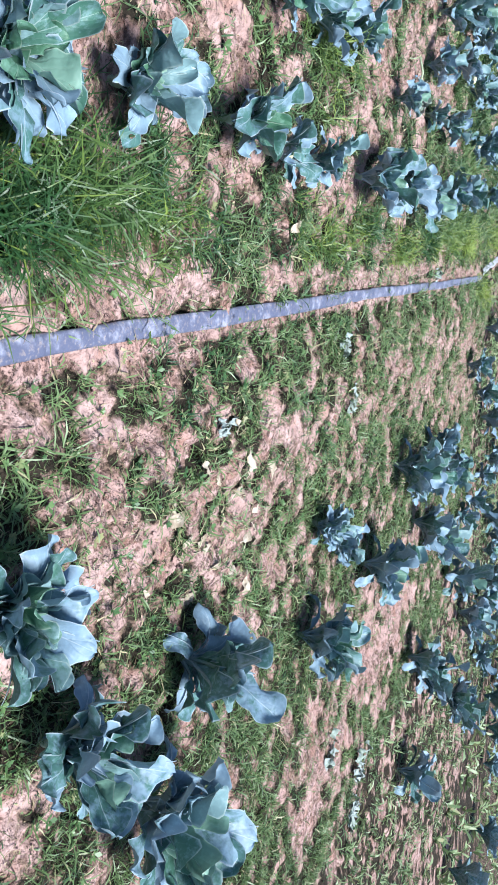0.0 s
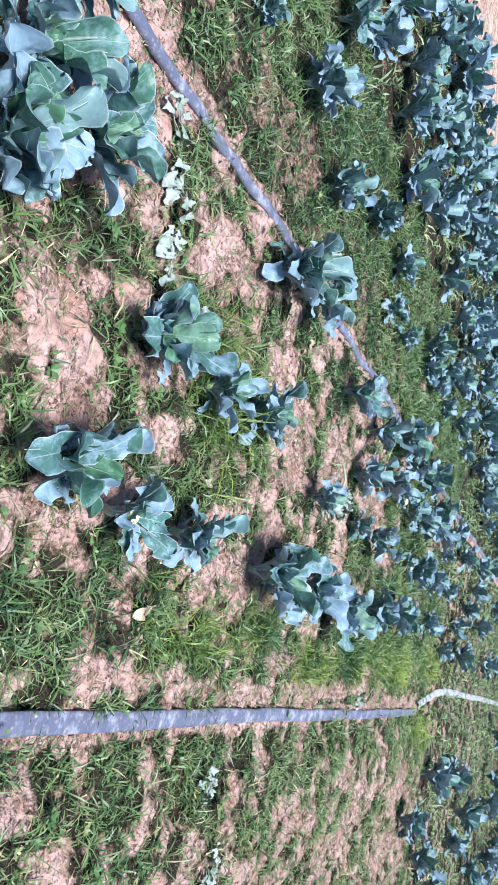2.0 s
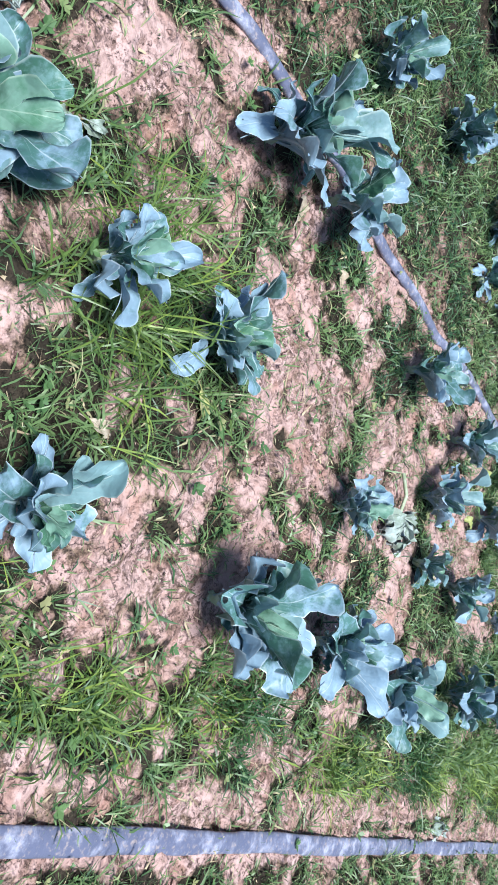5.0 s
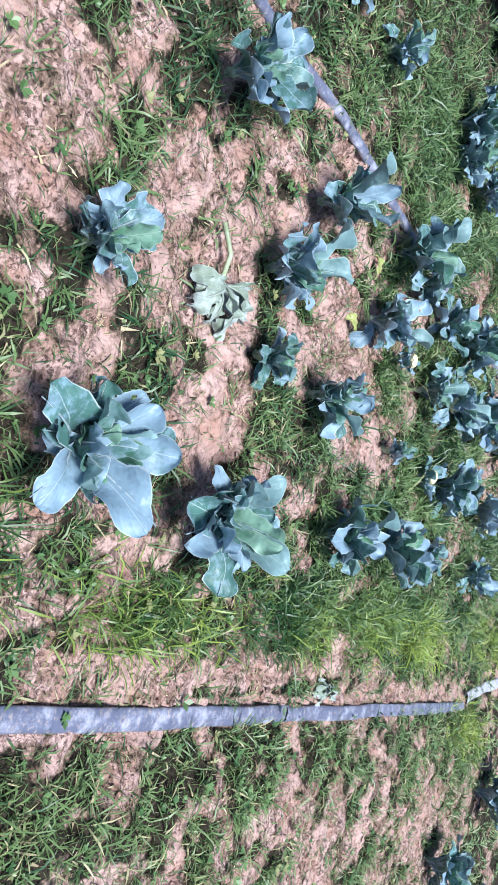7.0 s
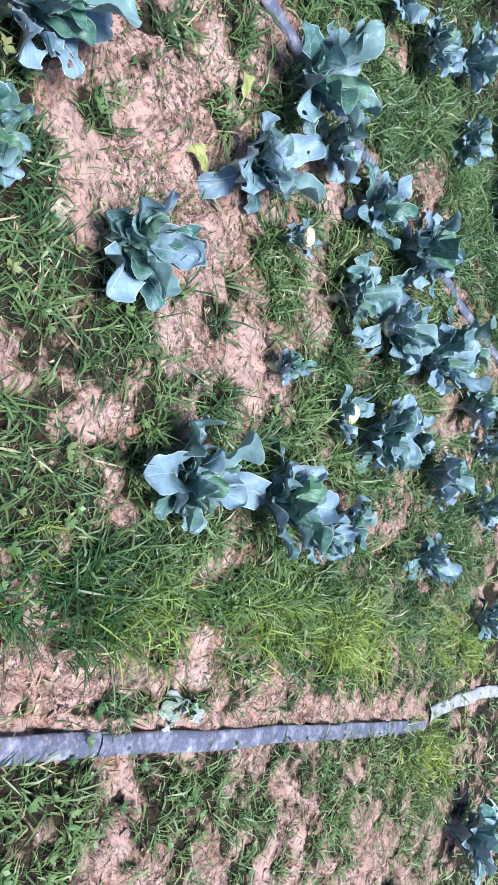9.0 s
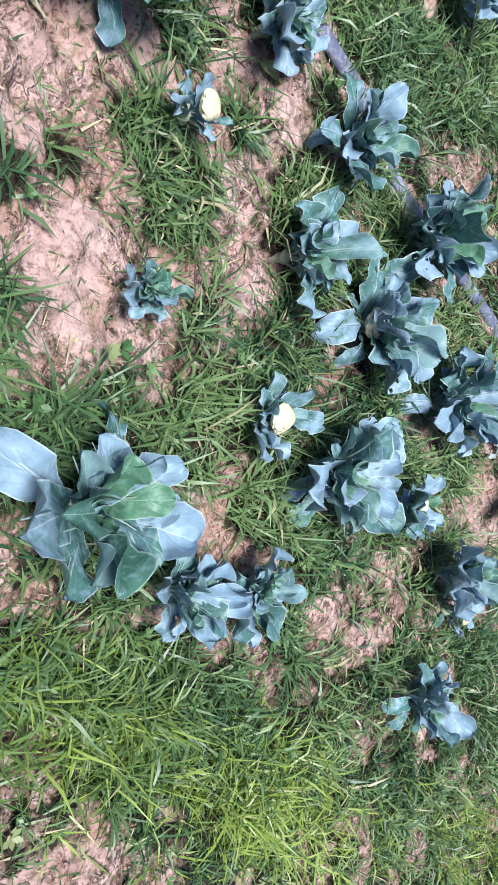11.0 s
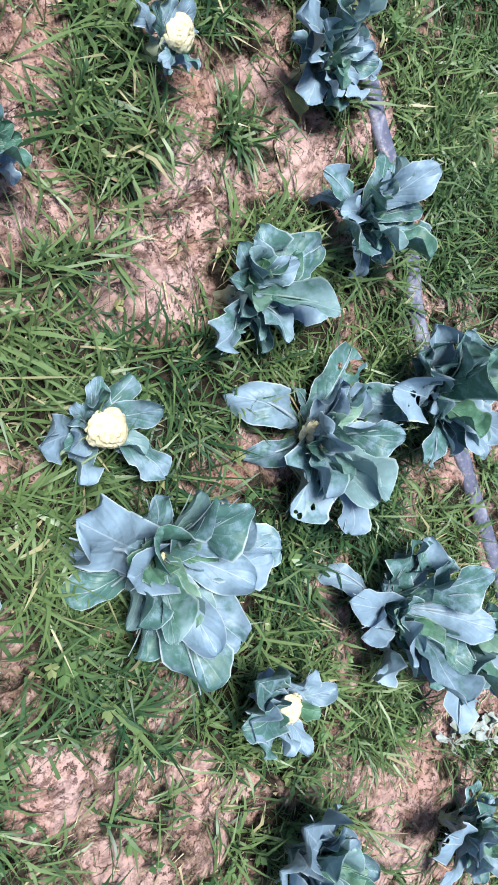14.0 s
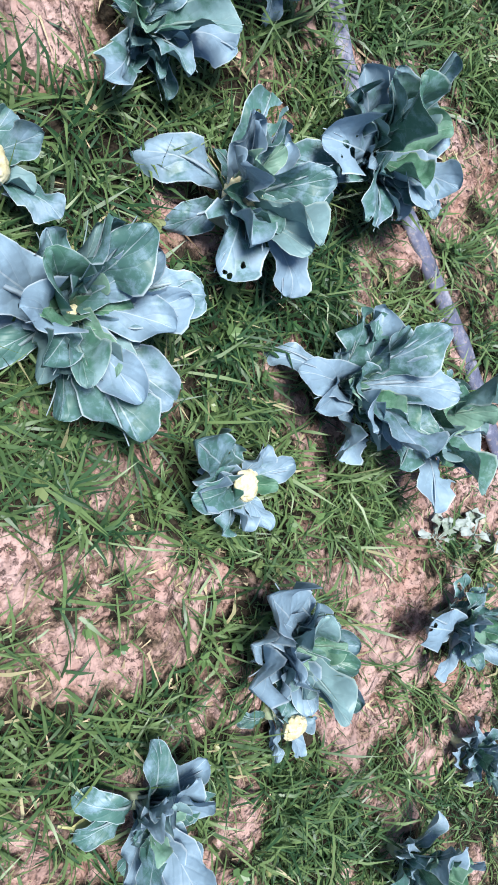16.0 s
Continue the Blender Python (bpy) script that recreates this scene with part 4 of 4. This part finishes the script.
# Fence beyond the right field -----------------------------------------------


def build_fence():
    base = float(relief(14.5, 0))
    fence = new("field_fence")
    fence.matrix_world = pose(14.5, 26.5, base)
    r = random.Random(9)
    for k in range(-2, 3):
        y = k * 3.9
        bm = bmesh.new()
        bmesh.ops.create_cube(bm, size=1)
        for v in bm.verts:
            v.co = Vector((v.co.x * 0.12, v.co.y * 0.3, (v.co.z + 0.5) * 1.7 - 0.1))
            v.co.y += 0.03 * v.co.z
        bmesh.ops.bevel(bm, geom=bm.edges[:], offset=0.015, segments=1, affect="EDGES")
        me = bpy.data.meshes.new("post")
        bm.to_mesh(me)
        bm.free()
        me.materials.append(TIMBER)
        part("post", me, fence, pose(0, y + r.uniform(-0.2, 0.2), 0, r.uniform(-3, 3), r.uniform(-3, 3), 0))
    for height in (0.08, 0.55, 1.15):
        line = [(-0.1 + r.uniform(-0.05, 0.05), y, height + r.uniform(-0.07, 0.07)) for y in range(-9, 10, 2)]
        part("rail", tube_mesh("rail", line, 0.042, BAMBOO), fence)
    tagged(fence, "rough bamboo rail fence on weathered grey posts", "fence")
    verts, faces, rows, around = [], [], 15, 26
    for k in range(rows):
        b = math.pi * k / (rows - 1)
        for i in range(around):
            a = 2 * math.pi * i / around
            s = 1 + (0.28 * math.sin(3 * a + 0.7 * k) + 0.14 * math.sin(8 * a - 1.9 * k) + r.uniform(-0.09, 0.09)) * math.sin(b)
            verts.append((0.24 * s * math.sin(b) * math.cos(a), 0.48 * s * math.sin(b) * math.sin(a), max(0, 0.24 - 0.26 * s * math.cos(b) + 0.09 * math.sin(2 * a + 1))))
    faces = [(k * around + i, k * around + (i + 1) % around, (k + 1) * around + (i + 1) % around, (k + 1) * around + i) for k in range(rows - 1) for i in range(around)]
    bag = new("plastic_bag", mesh_of("plastic_bag", verts, faces, BAG))
    bag.matrix_world = pose(14.1, 25.0, float(relief(14.1, 0)) + 0.02)
    tagged(bag, "crumpled bright blue plastic bag against the fence", "bag")


build_fence()

# Grass, weeds, straw and clods, last ----------------------------------------


def scatter(count, low_x, high_x, low_y, high_y, keep):
    """Places spread by how much grows there."""
    x, y = rng.uniform(low_x, high_x, count), rng.uniform(low_y, high_y, count)
    chosen = rng.random(count) < keep(x, y)
    return x[chosen], y[chosen]


def grass_points(tx, ty, per, length, width, lean):
    """Tufts of bent blades: five points each."""
    count = len(tx) * per
    x, y = np.repeat(tx, per) + rng.normal(0, 0.012, count), np.repeat(ty, per) + rng.normal(0, 0.012, count)
    tall = np.repeat(length * rng.uniform(0.6, 1.35, len(tx)), per) * rng.uniform(0.5, 1.15, count)
    turn = rng.uniform(0, 2 * np.pi, count)
    first = lean * (0.25 + 0.85 * rng.random(count) ** 0.7)
    second = first + rng.uniform(0.1, 0.9, count)
    wide = width * rng.uniform(0.6, 1.3, count) * 0.5
    base = np.stack([x, y, rough_ground(x, y) - 0.004], -1)
    way = np.stack([np.cos(turn), np.sin(turn), np.zeros(count)], -1)
    roll = rng.uniform(-1.0, 1.0, count)
    side = np.stack([-np.sin(turn) * np.cos(roll), np.cos(turn) * np.cos(roll), np.sin(roll)], -1)
    up = np.array([0, 0, 1.0])
    middle = base + tall[:, None] * 0.55 * (np.sin(first)[:, None] * way + np.cos(first)[:, None] * up)
    tip = middle + tall[:, None] * 0.5 * (np.sin(second)[:, None] * way + np.cos(second)[:, None] * up)
    tip[:, 2] = np.maximum(tip[:, 2], base[:, 2] + 0.008)
    w = wide[:, None] * side
    return np.stack([base - w * 0.7, base + w * 0.7, middle + w, middle - w, tip], 1)


BLADE = [(0, 1, 2), (0, 2, 3), (3, 2, 4)]


def build_grass():
    def tints(x, y, per, mean):
        """A shade for each blade: by patch, by tuft and by chance."""
        patch = 1.3 * (layered(x, y, 3.2, 51, 3) - 0.5) + np.where(x > 0.3, 0.4, 0.0)
        return np.clip(np.repeat(rng.normal(mean, 0.2, len(x)) + patch, per) + rng.normal(0, 0.26, len(x) * per), 0, rng.choice([0.78, 1.0], len(x) * per, p=[0.85, 0.15]))

    x, y = scatter(125000, -4.0, 4.6, 0.5, 10.4, lambda a, b: cover(a, b) ** 1.5 * np.where((b > 6.5) & (a < -0.5), 0.36, 0.5))
    points = grass_points(x, y, 6, 0.095, 0.0062, 1.35)
    tint = tints(x, y, 6, 0.5)
    sx, sy = scatter(22000, -3.0, 2.2, 0.5, 10.4, lambda a, b: (1 - cover(a, b)) * 0.55)
    points = np.concatenate([points, grass_points(sx, sy, 4, 0.045, 0.0045, 1.4)])
    tint = np.concatenate([tint, rng.random(len(sx) * 4)])
    tagged(new("grass", blades_mesh("grass", points, 5, BLADE, tint, GRASS)), "patchy green field grass between the crop rows", "grass", kind="stuff")

    # The short, fine undergrowth between the tufts: one thin blade each.
    x, y = scatter(620000, -4.0, 4.6, 0.5, 10.4, lambda a, b: np.clip(0.06 + cover(a, b), 0, 1) * 0.34)
    count = len(x)
    turn, rise = rng.uniform(0, 2 * np.pi, count), rng.uniform(0.15, 1.2, count)
    long = rng.uniform(0.018, 0.06, count)[:, None]
    way = np.stack([np.cos(turn) * np.cos(rise), np.sin(turn) * np.cos(rise), np.sin(rise)], -1)
    side = np.stack([-np.sin(turn), np.cos(turn), np.zeros(count)], -1) * rng.uniform(0.0009, 0.0022, count)[:, None]
    base = np.stack([x, y, rough_ground(x, y) - 0.002], -1)
    points = np.stack([base - side, base + side, base + way * long], 1)
    tagged(new("undergrowth", blades_mesh("undergrowth", points, 3, [(0, 1, 2)], tints(x, y, 1, 0.4), GRASS)), "short fine green and dry blades close to the soil", "grass", kind="stuff")

    # Long tufts: along the hose by chance, then the clumps that stand out, dark ones and yellowish ones.
    x, y = scatter(2000, -0.55, -0.05, 0.3, 11.5, lambda a, b: np.clip(layered(a, b, 2.4, 31) * 3.4 - 1.7, 0, 1) * np.exp(-(((a + 0.3) / 0.17) ** 4)))
    points, tint = grass_points(x, y, 9, 0.14, 0.005, 1.2), tints(x, y, 9, 0.2)
    for cx, cy, rx, ry, count, tall, mean in ((-0.27, 8.16, 0.13, 0.36, 420, 0.15, 0.75), (-0.24, 6.54, 0.1, 0.24, 200, 0.16, 0.12), (-0.33, 1.4, 0.15, 0.34, 340, 0.27, -0.1), (-0.28, 2.0, 0.1, 0.25, 150, 0.14, 0.2),
                                              (-0.2, 3.84, 0.1, 0.22, 120, 0.15, 0.05), (-0.18, 5.5, 0.09, 0.24, 170, 0.15, 0.2), (-1.28, 3.45, 0.2, 0.2, 130, 0.27, -0.08), (-0.35, 10.2, 0.15, 0.5, 300, 0.16, 0.7), (0.42, 9.9, 0.12, 0.35, 200, 0.14, 0.65),
                                              (-0.32, 7.45, 0.12, 0.3, 260, 0.16, 0.05), (-0.3, 4.6, 0.1, 0.25, 100, 0.13, 0.1)):
        x, y = rng.normal(cx, rx * 0.8, int(count * 0.65)), rng.normal(cy, ry * 0.8, int(count * 0.65))
        points, tint = np.concatenate([points, grass_points(x, y, 8, tall * 0.9, 0.006, 1.3)]), np.concatenate([tint, tints(x, y, 8, mean)])
    tagged(new("long_grass", blades_mesh("long_grass", points, 5, BLADE, tint, LUSH)), "long bright green grass along the hose", "grass", kind="stuff")

    x, y = scatter(13000, -3.2, -0.3, 6.4, 9.8, lambda a, b: cover(a, b) ** 2.2 * 0.5)
    points = grass_points(x, y, 7, 0.14, 0.0075, 1.25)
    tagged(new("broad_grass", blades_mesh("broad_grass", points, 5, BLADE, tints(x, y, 7, 0.5), GRASS)), "broad-bladed green weed grass round the plants", "grass", kind="stuff")

    def outside(a, b):
        return np.where((a > -4.0) & (a < 4.6) & (b < 10.4) & (b > 0.5), 0, 1) * cover(a, b) * np.where(a < -6.7, 0, 1)

    x, y = scatter(38000, -6.8, 8.5, -4, 22, outside)
    points = grass_points(x, y, 6, 0.12, 0.013, 1.35)
    tint = np.clip(np.repeat(rng.normal(0.42, 0.2, len(x)), 6) + rng.normal(0, 0.2, len(x) * 6), 0, 1)
    tagged(new("far_grass", blades_mesh("far_grass", points, 5, BLADE, tint, FAR_GRASS)), "yellowish green grass over the farther field", "grass", kind="stuff")

    x, y = scatter(16000, -6.7, 30, 4, 75, lambda a, b: np.where((a < 8.5) & (b < 22), 0, 0.9))
    points = grass_points(x, y, 5, 0.26, 0.05, 1.2)
    tint = np.clip(rng.normal(0.6, 0.2, len(x) * 5), 0, 0.95)
    tagged(new("distant_grass", blades_mesh("distant_grass", points, 5, BLADE, tint, FAR_GRASS)), "rough pale green grass towards the fence", "grass", kind="stuff")


def build_weeds():
    x, y = scatter(11000, -3.0, 2.2, 0.5, 10.4, lambda a, b: (0.15 + cover(a, b)) * np.where(a > 0.2, 0.8, 0.4))
    per, count = 6, len(x) * 6
    bx, by = np.repeat(x, per), np.repeat(y, per)
    turn = np.tile(np.arange(per) * 2.4, len(x)) + np.repeat(rng.uniform(0, 6, len(x)), per)
    size = np.repeat(0.008 + 0.024 * rng.random(len(x)) ** 1.6, per) * rng.uniform(0.6, 1.2, count)
    lift = rng.uniform(0.1, 0.7, count)
    way = np.stack([np.cos(turn) * np.cos(lift), np.sin(turn) * np.cos(lift), np.sin(lift)], -1)
    side = np.stack([-np.sin(turn), np.cos(turn), np.zeros(count)], -1)
    base = np.stack([bx, by, rough_ground(bx, by) + 0.012 + np.repeat(rng.uniform(0, 0.04, len(x)), per)], -1)
    s = size[:, None]
    points = np.stack([base, base + s * (0.55 * way + 0.32 * side), base + s * way, base + s * (0.55 * way - 0.32 * side)], 1)
    tint = np.repeat(rng.random(len(x)), per)
    tagged(new("weeds", blades_mesh("weeds", points, 4, [(0, 1, 2), (0, 2, 3)], tint, WEED)), "small broad-leaved green weeds in the soil", "weeds", kind="stuff")


def build_straw():
    x, y = scatter(26000, -3.0, 2.2, 0.5, 10.4, lambda a, b: 0.35 + 0.5 * layered(a, b, 2.5, 41))
    count = len(x)
    turn, size, wide = rng.uniform(0, 6.3, count), 0.015 + 0.08 * rng.random(count) ** 2, 0.0012 + 0.005 * rng.random(count) ** 3
    way = np.stack([np.cos(turn), np.sin(turn), rng.uniform(-0.1, 0.25, count)], -1)
    side = np.stack([-np.sin(turn), np.cos(turn), np.zeros(count)], -1)
    base = np.stack([x, y, rough_ground(x, y) + 0.006], -1)
    w, s = wide[:, None], size[:, None]
    points = np.stack([base - side * w, base + side * w, base + way * s + side * w * 0.5], 1)
    tagged(new("straw", blades_mesh("straw", points, 3, [(0, 1, 2)], rng.random(count), STRAW)), "dry straw and dead stems strewn on the soil", "straw", kind="stuff")


def build_clods():
    x, y = scatter(12000, -3.0, 2.2, 0.5, 10.4, lambda a, b: np.clip(0.6 - 0.4 * cover(a, b), 0.05, 1))
    big_x, big_y = scatter(9000, -2.3, 1.6, 1.2, 9.4, lambda a, b: np.clip(0.85 - 1.3 * cover(a, b), 0, 1) * np.clip(layered(a, b, 4.3, 81, 3) * 5 - 2, 0, 1))
    x, y = np.concatenate([x, big_x]), np.concatenate([y, big_y])
    count = len(x)
    size = np.where(np.arange(count) < count - len(big_x), 0.002 + 0.011 * rng.random(count) ** 4, 0.007 + 0.015 * rng.random(count) ** 2)
    corners = np.array([(1, 0, 0), (0.3, 0.9, 0.1), (-0.8, 0.6, 0), (-0.9, -0.5, 0.1), (0.2, -1, 0), (0.2, 0.1, 0.5), (-0.2, 0.1, -0.6)])
    jitter = 1 + 0.35 * rng.uniform(-1, 1, (count, 7, 1))
    turn = rng.uniform(0, 6.3, count)
    c, s = np.cos(turn)[:, None], np.sin(turn)[:, None]
    shape = corners[None] * jitter
    shape = np.stack([c * shape[..., 0] - s * shape[..., 1], s * shape[..., 0] + c * shape[..., 1], shape[..., 2]], -1) * size[:, None, None]
    points = shape + np.stack([x, y, rough_ground(x, y) + size * 0.05], -1)[:, None]
    tris = [(5, k, (k + 1) % 5) for k in range(5)] + [(6, (k + 1) % 5, k) for k in range(5)]
    tagged(new("clods", blades_mesh("clods", points, 7, tris, rng.random(count), SOIL, False)), "small clay clods and crumbs on bare soil", "clods", kind="stuff")


build_grass()
build_weeds()
build_straw()
build_clods()
